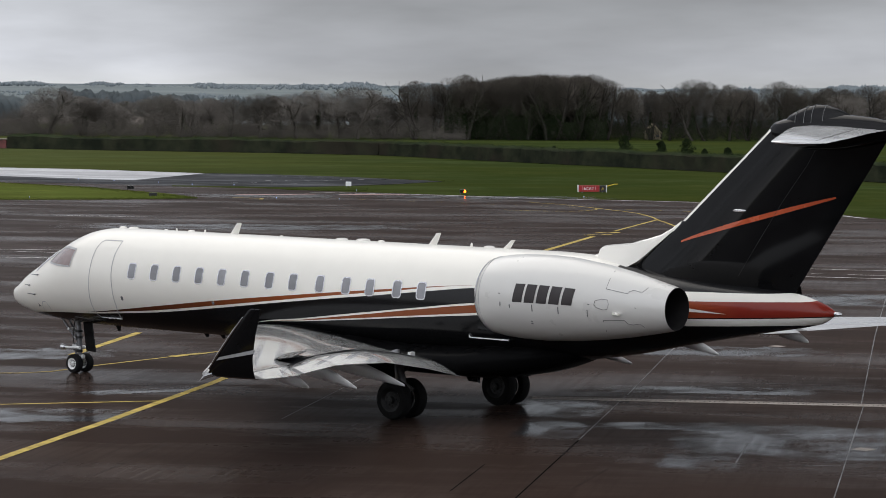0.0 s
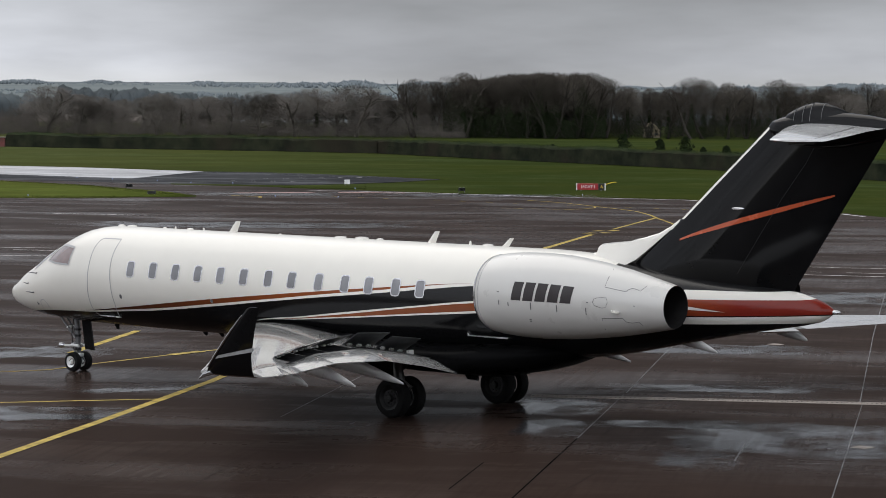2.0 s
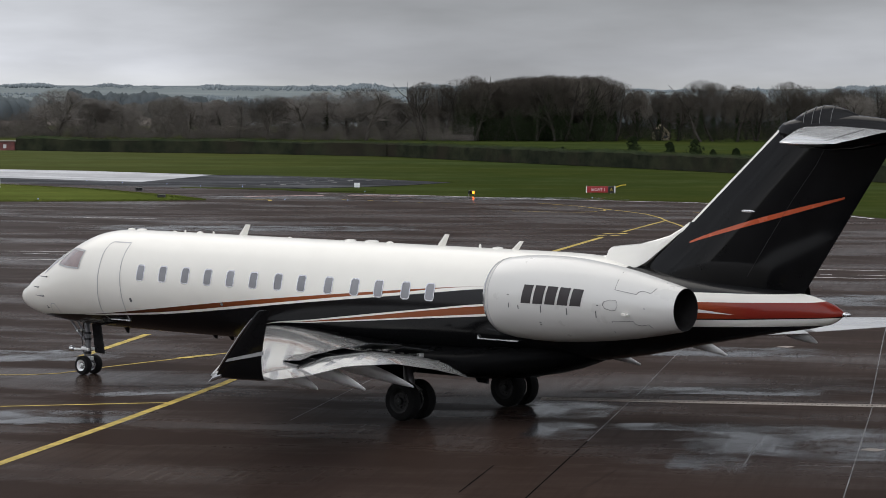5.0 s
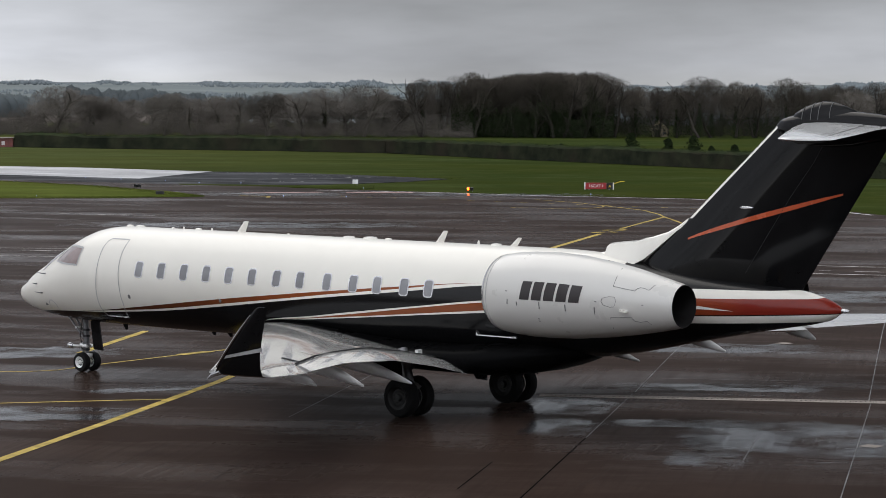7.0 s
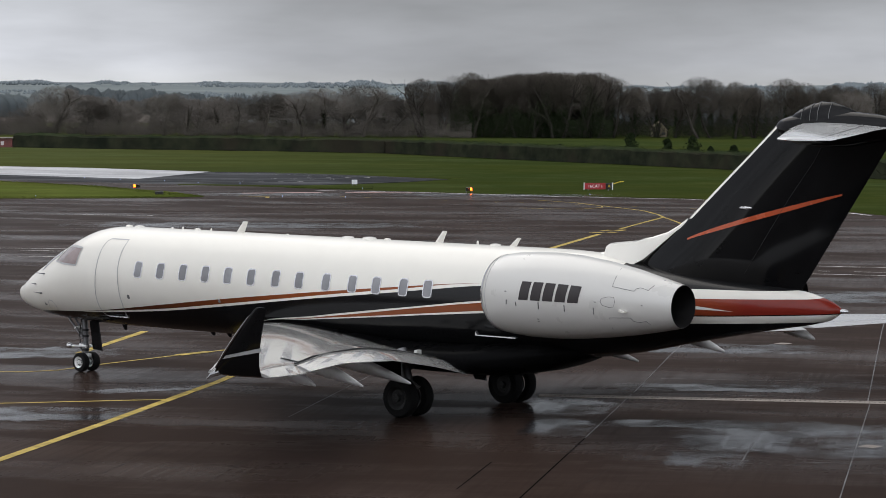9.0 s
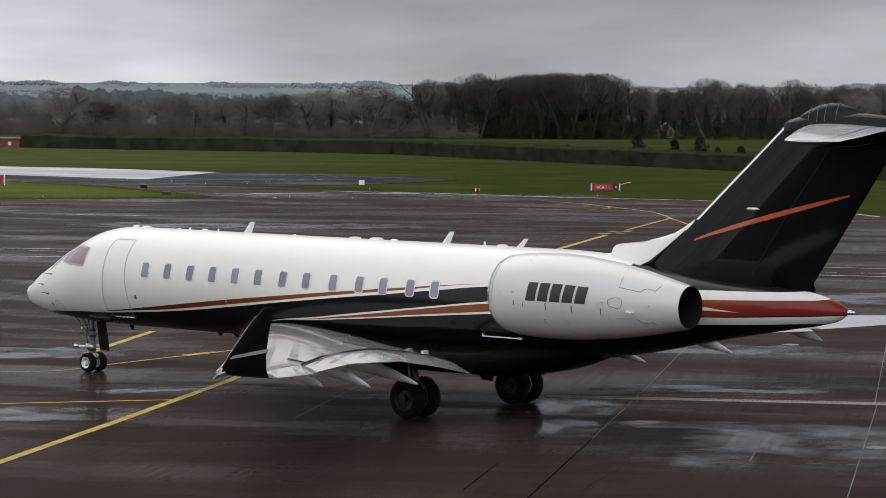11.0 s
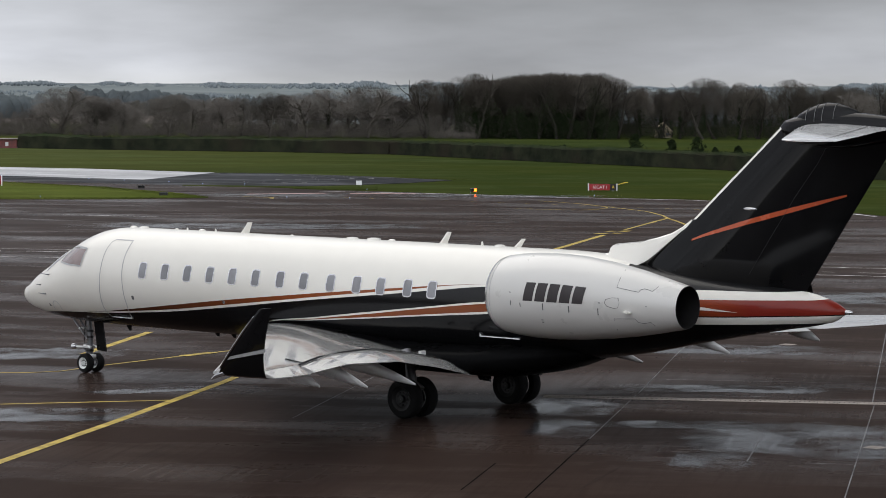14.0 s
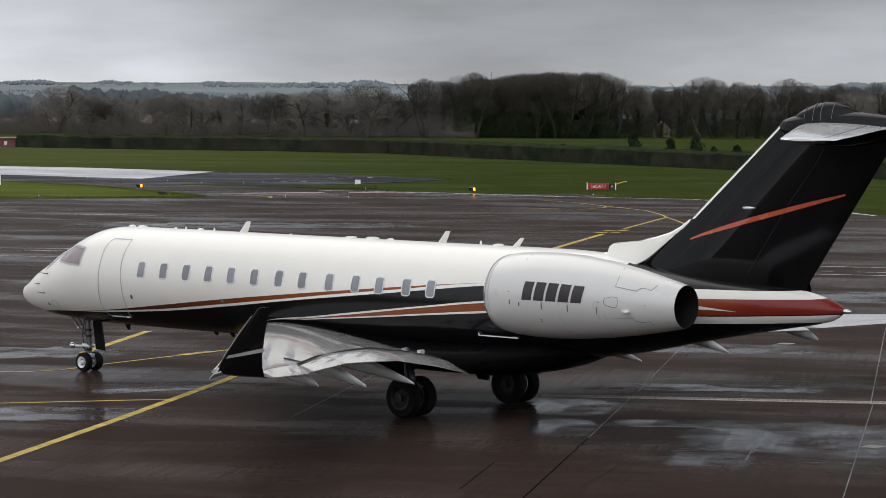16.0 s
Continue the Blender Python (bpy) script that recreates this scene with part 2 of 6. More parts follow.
def tarmac_material(name, base, tint, wet_lo, wet_hi, shine, turn=31.5):
    """Old rain-wet tarmac: brown-black, patched, with drier bands and smooth films of water along the fall."""
    m, n, l, b = material(name)
    big = noise_node(n, l, 0.06, 6.0, 0.6)
    mid = noise_node(n, l, 0.5, 7.0, 0.65)
    fine = noise_node(n, l, 24.0, 4.0, 0.7)
    band = noise_node(n, l, 1.0, 6.0, 0.62, (11.0, 4.6, 1.0, turn))
    lane = noise_node(n, l, 1.0, 5.0, 0.6, (24.0, 7.0, 1.0, turn + 4))
    rake = noise_node(n, l, 1.0, 4.0, 0.6, (4.0, 0.16, 1.0, turn - 93))
    c = mixed(n, l, spread(n, l, mid, 0.35, 0.68, 0, 1), tuple(k * 0.6 for k in base), base)
    c = mixed(n, l, spread(n, l, big, 0.42, 0.6, 0, 0.8), c, tint)
    c = mixed(n, l, spread(n, l, band, 0.5, 0.68, 0, 0.5), c, tuple(k * 1.45 for k in base))
    c = mixed(n, l, spread(n, l, band, 0.32, 0.47, 0.6, 0), c, tuple(k * 0.5 for k in base))
    c = mixed(n, l, spread(n, l, rake, 0.36, 0.5, 0.4, 0.0), c, tuple(k * 0.5 for k in base))
    c = mixed(n, l, spread(n, l, fine, 0.3, 0.75, 0.0, 0.45), c, tuple(k * 0.4 for k in base))
    l.new(c, b.inputs["Base Color"])

    def times(p, q):
        k = n.new("ShaderNodeMath")
        k.operation = "MULTIPLY"
        l.new(p, k.inputs[0])
        l.new(q, k.inputs[1])
        return k.outputs[0]

    # films with clear rims, broken by the raked texture
    film = times(spread(n, l, band, 0.44, 0.58, 0.0, 1.0), spread(n, l, lane, 0.42, 0.60, 0.12, 1.0))
    film = times(film, spread(n, l, rake, 0.35, 0.6, 0.55, 1.0))
    l.new(spread(n, l, film, 0.0, 1.0, wet_hi, wet_lo), b.inputs["Roughness"])
    l.new(spread(n, l, film, 0.0, 1.0, shine * 0.3, shine * 3.2), b.inputs["Specular IOR Level"])
    bumped(n, l, b, fine, 0.05, 0.004)
    return m


m_tarmac = tarmac_material("wet_brown_tarmac", (0.050, 0.0335, 0.0268), (0.037, 0.0255, 0.0212), 0.18, 0.3, 0.0017)
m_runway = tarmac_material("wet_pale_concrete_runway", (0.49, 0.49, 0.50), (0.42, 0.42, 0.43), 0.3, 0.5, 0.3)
m_taxi = tarmac_material("wet_grey_tarmac", (0.040, 0.041, 0.045), (0.032, 0.033, 0.037), 0.35, 0.5, 0.012)
m_yellow = simple("worn_yellow_line_paint", (0.41, 0.305, 0.085), 0.6, vary=0.4, scale=2.5, shine=0.03)
m_lines = simple("worn_white_line_paint", (0.62, 0.6, 0.58), 0.6, vary=0.4, scale=2.5, shine=0.03)
m_joint = simple("pale_joint_sealant", (0.15, 0.148, 0.15), 0.5, vary=0.6, scale=1.0, shine=0.02)
m_joint_dark = simple("dark_joint_sealant", (0.006, 0.006, 0.006), 0.6, vary=0.4, scale=2, shine=0.0)
m_crack = simple("filled_tarmac_crack", (0.02, 0.015, 0.013), 0.5, vary=0.5, scale=1.2, shine=0.01)
m_channel = simple("concrete_drain_channel", (0.26, 0.23, 0.205), 0.6, vary=0.4, scale=0.6, bump=0.3, shine=0.02)
m_slot = simple("drain_slot_black", (0.006, 0.006, 0.006), 0.7, shine=0.0)


def water_material():
    """A thin, streaky film of rain that fades out into the tarmac."""
    m, n, l, b = material("standing_rain_water")
    b.inputs["Base Color"].default_value = (0.045, 0.048, 0.055, 1)
    b.inputs["Roughness"].default_value = 0.13
    tc = n.new("ShaderNodeTexCoord")
    off = n.new("ShaderNodeVectorMath")
    off.operation = "SUBTRACT"
    off.inputs[1].default_value = (0.5, 0.5, 0.5)
    l.new(tc.outputs["Generated"], off.inputs[0])
    sp = n.new("ShaderNodeSeparateXYZ")
    l.new(off.outputs[0], sp.inputs[0])
    def reach(axis, lo, hi):
        q = n.new("ShaderNodeMath")
        q.operation = "ABSOLUTE"
        l.new(sp.outputs[axis], q.inputs[0])
        w = n.new("ShaderNodeMath")
        w.operation = "MULTIPLY_ADD"
        w.inputs[1].default_value, w.inputs[2].default_value = 0.5, -0.25
        l.new(ragged_rim, w.inputs[0])
        e = n.new("ShaderNodeMath")
        e.operation = "ADD"
        l.new(q.outputs[0], e.inputs[0])
        l.new(w.outputs[0], e.inputs[1])
        return spread(n, l, e.outputs[0], lo, hi, 1.0, 0.0)

    ragged_rim = noise_node(n, l, 0.5, 5.0, 0.6)
    ends, sides = reach("X", 0.12, 0.42), reach("Y", 0.26, 0.38)
    rim = n.new("ShaderNodeMath")
    rim.operation = "MULTIPLY"
    l.new(ends, rim.inputs[0])
    l.new(sides, rim.inputs[1])
    fade = spread(n, l, rim.outputs[0], 0.08, 0.6, 0.0, 0.78)
    f1 = spread(n, l, noise_node(n, l, 1.0, 5.0, 0.6, (4.5, 0.22, 1, 0)), 0.30, 0.62, 0.55, 1.0)
    f2 = spread(n, l, noise_node(n, l, 0.45, 4.0, 0.55), 0.40, 0.55, 0.1, 1.0)
    k = n.new("ShaderNodeMath")
    k.operation = "MULTIPLY"
    l.new(f1, k.inputs[0])
    l.new(f2, k.inputs[1])
    k2 = n.new("ShaderNodeMath")
    k2.operation = "MULTIPLY"
    l.new(k.outputs[0], k2.inputs[0])
    l.new(fade, k2.inputs[1])
    l.new(k2.outputs[0], b.inputs["Alpha"])
    return m


m_water = water_material()


def grass_material(name, k):
    m, n, l, b = material(name)
    big = noise_node(n, l, 0.03, 6.0, 0.6)
    mid = noise_node(n, l, 0.35, 7.0, 0.7)
    fine = noise_node(n, l, 6.0, 4.0, 0.8)
    mown = noise_node(n, l, 1.0, 6.0, 0.65, (45.0, 9.0, 1.0, 38))
    c = mixed(n, l, spread(n, l, mid, 0.3, 0.7, 0, 1), (0.028 * k, 0.047 * k, 0.011), (0.089 * k, 0.107 * k, 0.042))
    c = mixed(n, l, spread(n, l, mown, 0.42, 0.56, 0, 0.9), c, (0.038 * k, 0.045 * k, 0.013))
    c = mixed(n, l, spread(n, l, big, 0.42, 0.62, 0, 0.7), c, (0.062, 0.066, 0.013))
    patchy = noise_node(n, l, 1.0, 6.0, 0.7, (7.0, 9.0, 1.0, 39))
    c = mixed(n, l, spread(n, l, patchy, 0.46, 0.62, 0, 0.65), c, (0.03 * k, 0.042 * k, 0.008))
    c = mixed(n, l, spread(n, l, patchy, 0.28, 0.42, 0.5, 0), c, (0.088 * k, 0.096 * k, 0.03))
    c = mixed(n, l, spread(n, l, fine, 0.3, 0.75, 0, 0.5), c, (0.02, 0.032, 0.006))
    # light falling off to the right, painted into the grass colour
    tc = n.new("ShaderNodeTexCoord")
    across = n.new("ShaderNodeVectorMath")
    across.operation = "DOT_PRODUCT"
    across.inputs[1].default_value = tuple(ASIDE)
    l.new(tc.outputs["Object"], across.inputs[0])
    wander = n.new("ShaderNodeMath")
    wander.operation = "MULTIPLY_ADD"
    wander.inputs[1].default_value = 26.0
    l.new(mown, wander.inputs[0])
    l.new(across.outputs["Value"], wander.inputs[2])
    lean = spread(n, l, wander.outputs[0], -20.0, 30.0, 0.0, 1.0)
    bright_left = mixed(n, l, 0.32, c, (0.108, 0.114, 0.050))
    dim_right = mixed(n, l, 0.38, c, (0.024, 0.036, 0.012))
    c = mixed(n, l, lean, bright_left, dim_right)
    l.new(c, b.inputs["Base Color"])
    b.inputs["Roughness"].default_value = 0.9
    b.inputs["Specular IOR Level"].default_value = 0.0
    bumped(n, l, b, fine, 0.6, 0.08)
    return m


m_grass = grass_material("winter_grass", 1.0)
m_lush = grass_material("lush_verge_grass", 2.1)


def hedge_material():
    """Clipped hedge: dark green leaf with brown bare stretches and a paler green top."""
    m, n, l, b = material("hedge_leaf")
    c = mixed(n, l, spread(n, l, noise_node(n, l, 0.5, 5), 0.35, 0.65, 0, 1), (0.014, 0.017, 0.012), (0.034, 0.037, 0.023))
    c = mixed(n, l, spread(n, l, noise_node(n, l, 0.16, 4), 0.48, 0.62, 0, 0.7), c, (0.031, 0.026, 0.02))
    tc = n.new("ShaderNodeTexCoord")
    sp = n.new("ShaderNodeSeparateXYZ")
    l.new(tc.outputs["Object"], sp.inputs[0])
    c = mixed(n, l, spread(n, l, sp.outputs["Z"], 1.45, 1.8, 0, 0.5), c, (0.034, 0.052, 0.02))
    l.new(c, b.inputs["Base Color"])
    b.inputs["Roughness"].default_value = 0.85
    b.inputs["Specular IOR Level"].default_value = 0.0
    return m


m_leaf = hedge_material()
m_bush = simple("dark_evergreen_leaf", (0.018, 0.026, 0.012), 0.8, vary=0.5, scale=1.0, shine=0.0)
# open trees and scrub are paled with painted haze; dense wood gets darker copies
m_bark = simple("hazed_winter_bark", (0.075, 0.067, 0.057), 0.9, vary=0.3, scale=2, each=0.3, shine=0.0)
m_twig_dark = simple("dark_wood_twigs", (0.078, 0.069, 0.058), 0.9, vary=0.3, scale=0.6, each=0.25, shine=0.0)
m_bark_dark = simple("dark_wood_bark", (0.05, 0.045, 0.039), 0.9, vary=0.3, scale=2, each=0.3, shine=0.0)
m_brush_pale = simple("hazed_brown_brushwood", (0.088, 0.079, 0.07), 0.9, vary=0.35, scale=0.2, shine=0.0)
m_twig = simple("hazed_winter_twigs", (0.116, 0.105, 0.093), 0.9, vary=0.3, scale=0.6, each=0.25, shine=0.0)
# haze of the distance is mixed into these blue-grey colours
m_farwood = simple("haze_tinted_far_woodland", (0.158, 0.18, 0.19), 1.0, shine=0.0, vary=0.12, scale=0.02)
m_midwood = simple("haze_tinted_mid_woodland", (0.088, 0.101, 0.105), 1.0, shine=0.0, vary=0.3, scale=0.03)
m_plantation = simple("haze_tinted_conifer_plantation", (0.074, 0.084, 0.088), 1.0, shine=0.0, vary=0.25, scale=0.05)
m_farfield = simple("haze_tinted_far_fields", (0.172, 0.193, 0.193), 1.0, shine=0.0, vary=0.14, scale=0.006)
m_brownfield = simple("pale_ploughed_field", (0.13, 0.113, 0.10), 1.0, shine=0.0, vary=0.2, scale=0.02)
m_red = simple("sign_red", (0.29, 0.015, 0.018), 0.35)
m_signblack = simple("sign_black", (0.012, 0.012, 0.012), 0.35)
m_signwhite = simple("sign_white", (0.75, 0.75, 0.75), 0.4)
m_gold = simple("sign_yellow_mark", (0.7, 0.5, 0.04), 0.4)
m_stone = simple("cottage_render", (0.46, 0.38, 0.26), 0.8)


def glow(name, colour, strength):
    m, n, l, b = material(name)
    b.inputs["Base Color"].default_value = (*colour, 1)
    b.inputs["Emission Color"].default_value = (*colour, 1)
    b.inputs["Emission Strength"].default_value = strength
    return m


m_amber = glow("lit_amber_lens", (1.0, 0.14, 0.01), 8.0)
m_bluelit = glow("lit_blue_edge_lens", (0.35, 0.45, 0.8), 0.06)


# ---- building helpers ----
def part(name, bm, mat, parent=None, label="", smooth=False):
    """One mesh object from a bmesh, under a thing or a part."""
    me = bpy.data.meshes.new(name)
    bm.normal_update()
    bm.to_mesh(me)
    bm.free()
    for m in mat if isinstance(mat, (list, tuple)) else (mat,):
        me.materials.append(m)
    if smooth:
        me.polygons.foreach_set("use_smooth", [True] * len(me.polygons))
        me.set_sharp_from_angle(angle=radians(38))
    ob = new(name, me)
    if parent:
        ob.parent = parent
    if label:
        tagged(ob, label)
    return ob


def thing(name, label, category, group="", kind="", at=None):
    e = new(name)
    e.empty_display_size = 0.2
    if at is not None:
        e.matrix_basis = at
    return tagged(e, label, category, group, kind)


def loft(bm, rings, closed=True, caps=True):
    """Skin a list of rings of equal length."""
    rows = [[bm.verts.new(p) for p in r] for r in rings]
    k = len(rows[0])
    for a, b in zip(rows, rows[1:]):
        for i in range(k if closed else k - 1):
            j = (i + 1) % k
            bm.faces.new((a[i], a[j], b[j], b[i]))
    if caps and closed:
        bm.faces.new(rows[0][::-1])
        bm.faces.new(rows[-1])
    return rows


def fixed(bm):
    bmesh.ops.recalc_face_normals(bm, faces=bm.faces)
    return bm


def box(bm, lo, hi, bevel=0.0):
    vs = [bm.verts.new((x, y, z)) for x in (lo[0], hi[0]) for y in (lo[1], hi[1]) for z in (lo[2], hi[2])]
    fs = [bm.faces.new([vs[i] for i in q]) for q in ((0, 1, 3, 2), (4, 6, 7, 5), (0, 4, 5, 1), (2, 3, 7, 6), (0, 2, 6, 4), (1, 5, 7, 3))]
    if bevel:
        es = list({e for f in fs for e in f.edges})
        bmesh.ops.bevel(bm, geom=es, offset=bevel, segments=2, affect="EDGES", profile=0.5)
    return bm


def tube(bm, path, radii, sides=8, caps=True):
    """A round bar along a path; radii: one, or one for each point."""
    pts = [Vector(p) for p in path]
    if not isinstance(radii, (list, tuple)):
        radii = [radii] * len(pts)
    rings = []
    ref = None
    for i, p in enumerate(pts):
        d = (pts[min(i + 1, len(pts) - 1)] - pts[max(i - 1, 0)]).normalized()
        if ref is None:
            ref = d.orthogonal().normalized()
        ref = (ref - d * ref.dot(d)).normalized()
        s = d.cross(ref)
        rings.append([p + (ref * math.cos(a) + s * math.sin(a)) * radii[i] for a in (2 * math.pi * k / sides for k in range(sides))])
    loft(bm, rings, True, caps)
    return bm


def turned(bm, profile, axis="y", centre=(0, 0, 0), sides=32, caps=False):
    """A body of revolution; profile: (along, radius) pairs."""
    c = Vector(centre)
    rings = []
    for a, r in profile:
        ring = []
        for k in range(sides):
            t = 2 * math.pi * k / sides
            if axis == "y":
                ring.append(c + Vector((r * math.cos(t), a, r * math.sin(t))))
            elif axis == "x":
                ring.append(c + Vector((a, r * math.cos(t), r * math.sin(t))))
            else:
                ring.append(c + Vector((r * math.cos(t), r * math.sin(t), a)))
        rings.append(ring)
    loft(bm, rings, True, caps)
    return fixed(bm)


def curve_value(points, x):
    """A smooth curve through (x, value) pairs."""
    if x <= points[0][0]:
        return points[0][1]
    for i in range(len(points) - 1):
        x0, a = points[i]
        x1, b = points[i + 1]
        if x <= x1:
            def slope(k):
                if k == 0 or k == len(points) - 1:
                    k0, k1 = max(k - 1, 0), min(k + 1, len(points) - 1)
                    return (points[k1][1] - points[k0][1]) / (points[k1][0] - points[k0][0])
                s0 = (points[k][1] - points[k - 1][1]) / (points[k][0] - points[k - 1][0])
                s1 = (points[k + 1][1] - points[k][1]) / (points[k + 1][0] - points[k][0])
                return 0 if s0 * s1 <= 0 else 2 * s0 * s1 / (s0 + s1)
            h = x1 - x0
            t = (x - x0) / h
            return (2 * t**3 - 3 * t**2 + 1) * a + (t**3 - 2 * t**2 + t) * h * slope(i) + (-2 * t**3 + 3 * t**2) * b + (t**3 - t**2) * h * slope(i + 1)
    return points[-1][1]


# ---- the ground ----
def ground_height(side, d):
    """Height of the land at a slope to the side and a distance: level airfield, a dip, then hills."""
    p = Vector(EYE) + AHEAD * d + ASIDE * (side * d)
    z = -0.03
    if d > 500:
        h = noise.fractal(Vector((p.x * 0.0011, p.y * 0.0011, 3.1)), 1.0, 2.0, 3)
        z += min(1, (d - 500) / 900) * (-6.0) + max(0, d - 1700) * 0.0085 + h * 2.5 * min(1, (d - 500) / 600)
    if d > 2300:
        z += 5.0 * noise.fractal(Vector((side * 8.2, d * 0.0012, 8.0)), 1.0, 2.0, 3)
    return z


def build_ground():
    bm = bmesh.new()
    aways = [-400, -150, 0, 60, 120, 180, 240, 300, 360, 420, 500, 600, 750, 950, 1200, 1500, 1800, 2100, 2400, 2700, 3000, 3300, 3600, 4000, 4700]
    rows = []
    for d in aways:
        row = []
        for k in range(61):
            s = (k - 30) / 30
            w = max(700, abs(d) * 1.1)
            p = Vector(EYE) + AHEAD * d + ASIDE * (s * w)
            z = ground_height(s * w / d if d > 0 else 0, d)
            row.append(bm.verts.new((p.x, p.y, z)))
        rows.append(row)
    for i, (a, b) in enumerate(zip(rows, rows[1:])):
        for k in range(60):
            f = bm.faces.new((a[k], a[k + 1], b[k + 1], b[k]))
            f.smooth = True
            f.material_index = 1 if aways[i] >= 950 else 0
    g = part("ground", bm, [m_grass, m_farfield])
    return tagged(g, "wet winter grassland running out to hazy hills", "ground", kind="structure")


ground = build_ground()


def sheet(name, outline, z, mat, label, category, thick=0.05):
    """A slab of paving with a real edge."""
    bm = bmesh.new()
    top = [bm.verts.new((x, y, z)) for x, y in outline]
    low = [bm.verts.new((x, y, z - thick)) for x, y in outline]
    bm.faces.new(top)
    k = len(top)
    for i in range(k):
        j = (i + 1) % k
        bm.faces.new((top[i], low[i], low[j], top[j]))
    bmesh.ops.triangulate(bm, faces=[f for f in bm.faces if len(f.verts) > 4])
    return tagged(part(name, fixed(bm), mat), label, category, kind="structure")


apron = sheet("apron", [(-92.6, 109.2), (-104, 108.6), (-130, 104), (-420, 60), (-300, -160), (-60, -260), (110, -260), (260, 0), (120, 160), (-5, 85.0), (-31, 100.6), (-47, 112.0),
                        (-54, 113.5), (-63.2, 110.3), (-73.7, 109.2), (-82.1, 108.3), (-88.0, 107.4)],
              0.0, m_tarmac, "rain-wet brown tarmac airport apron with patches", "apron")
taxiway = sheet("taxiway", [(-95.0, 107.5), (-92.9, 110.0), (-92.1, 114.0), (-91.4, 118.9), (-91.6, 125.0), (-93.8, 133.7), (-106.3, 135.8), (-118.3, 135.8), (-121.8, 133.0), (-139.0, 132.5), (-148.5, 129.6), (-420, 80), (-420, 50), (-130, 100)],
                0.006, m_taxi, "wet grey tarmac taxiway joining the runway end", "taxiway")
runway = sheet("runway", [(-122.0, 132.8), (-112.0, 113.6), (-128.5, 111.7), (-420, 30), (-420, 70), (-200, 136), (-148.0, 129.2), (-139, 132.2)], 0.012, m_runway, "wet pale grey runway end", "runway")


# plain block behind the terrace, never in view, added to cut off low sky
bm = bmesh.new()
back = Vector(EYE) - AHEAD * 7
rows = []
for s in (-110, 110):
    for d in (0, 18):
        q = back + ASIDE * s - AHEAD * d
        rows.append(q)
lo = [bm.verts.new((q.x, q.y, -0.05)) for q in rows]
hi = [bm.verts.new((q.x, q.y, 11.0)) for q in rows]
for a, b in ((0, 1), (1, 3), (3, 2), (2, 0)):
    bm.faces.new((lo[a], lo[b], hi[b], hi[a]))
bm.faces.new((hi[0], hi[1], hi[3], hi[2]))
tagged(part("unseen_wall", fixed(bm), simple("dull_unseen_cladding", (0.10, 0.10, 0.105), 0.6)), "plain dark block added behind the terrace, out of view", "building", kind="structure")


# ---- the business jet ----
MOVES = []
AXIS, RADIUS = 2.735, 1.345
TOP = [(0, 2.12), (0.05, 2.22), (0.31, 2.36), (0.78, 2.67), (1.48, 3.03), (1.94, 3.30), (2.4, 3.53), (3.08, 3.84), (3.53, 3.98), (4.09, 4.06), (4.7, 4.08), (19.0, 4.08), (20.3, 4.03), (21.4, 3.86), (23.5, 3.62), (25.6, 3.44), (26.2, 3.33), (26.6, 3.18), (26.8, 3.05)]
LOW = [(0, 2.06), (0.07, 1.9), (0.25, 1.78), (0.55, 1.68), (1.48, 1.52), (2.4, 1.44), (3.53, 1.40), (4.7, 1.39), (18.2, 1.39), (19.2, 1.45), (21.2, 1.72), (23.1, 2.12), (25.36, 2.56), (26.0, 2.67), (26.5, 2.80), (26.8, 3.0)]
HALF = [(0, 0.02), (0.05, 0.12), (0.3, 0.29), (0.78, 0.53), (1.48, 0.82), (2.4, 1.09), (3.3, 1.27), (4.2, 1.335), (5, 1.345), (17.5, 1.345), (19.5, 1.22), (21.5, 0.97), (23.5, 0.68), (25.4, 0.42), (26.2, 0.28), (26.6, 0.16), (26.8, 0.02)]


def hull(x, angle, out=0.0):
    """A point on the skin: angle 0 at the crown, 90 at port."""
    t, b, w = curve_value(TOP, x), curve_value(LOW, x), curve_value(HALF, x)
    zc, h = (t + b) / 2, (t - b) / 2
    return Vector((x, -(w + out) * math.sin(radians(angle)), zc + (h + out) * math.cos(radians(angle))))


def skin(x, z, out=0.0, side=-1):
    """The point of the skin at that station and height, on port (-1) or starboard (1)."""
    t, b, w = curve_value(TOP, x), curve_value(LOW, x), curve_value(HALF, x)
    zc, h = (t + b) / 2, (t - b) / 2
    c = max(-1, min(1, (z - zc) / h))
    s = math.sqrt(max(0, 1 - c * c))
    return Vector((x, side * (w * s + out * s), z + out * c))


def dense(pts, loop=True, step=0.06):
    out = []
    for i in range(len(pts) if loop else len(pts) - 1):
        a, b = Vector(pts[i]), Vector(pts[(i + 1) % len(pts)])
        n = max(1, int((b - a).length / step))
        out += [tuple(a + (b - a) * q / n) for q in range(n)]
    return out if loop else out + [tuple(pts[-1])]


def ribbon(bm, pts, width, side=-1, out=0.004, loop=True):
    """A narrow strip laid on the hull along (x, z) points."""
    pts = dense(pts, loop)
    k = len(pts)
    left, right = [], []
    for i, (x, z) in enumerate(pts):
        a = pts[i - 1] if loop or i else pts[i]
        c = pts[(i + 1) % k] if loop or i < k - 1 else pts[i]
        d = Vector((c[0] - a[0], c[1] - a[1])).normalized()
        n = Vector((-d.y, d.x)) * width / 2
        left.append(bm.verts.new(skin(x + n.x, z + n.y, out, side)))
        right.append(bm.verts.new(skin(x - n.x, z - n.y, out, side)))
    for i in range(k if loop else k - 1):
        j = (i + 1) % k
        bm.faces.new((left[i], left[j], right[j], right[i]))
    return bm


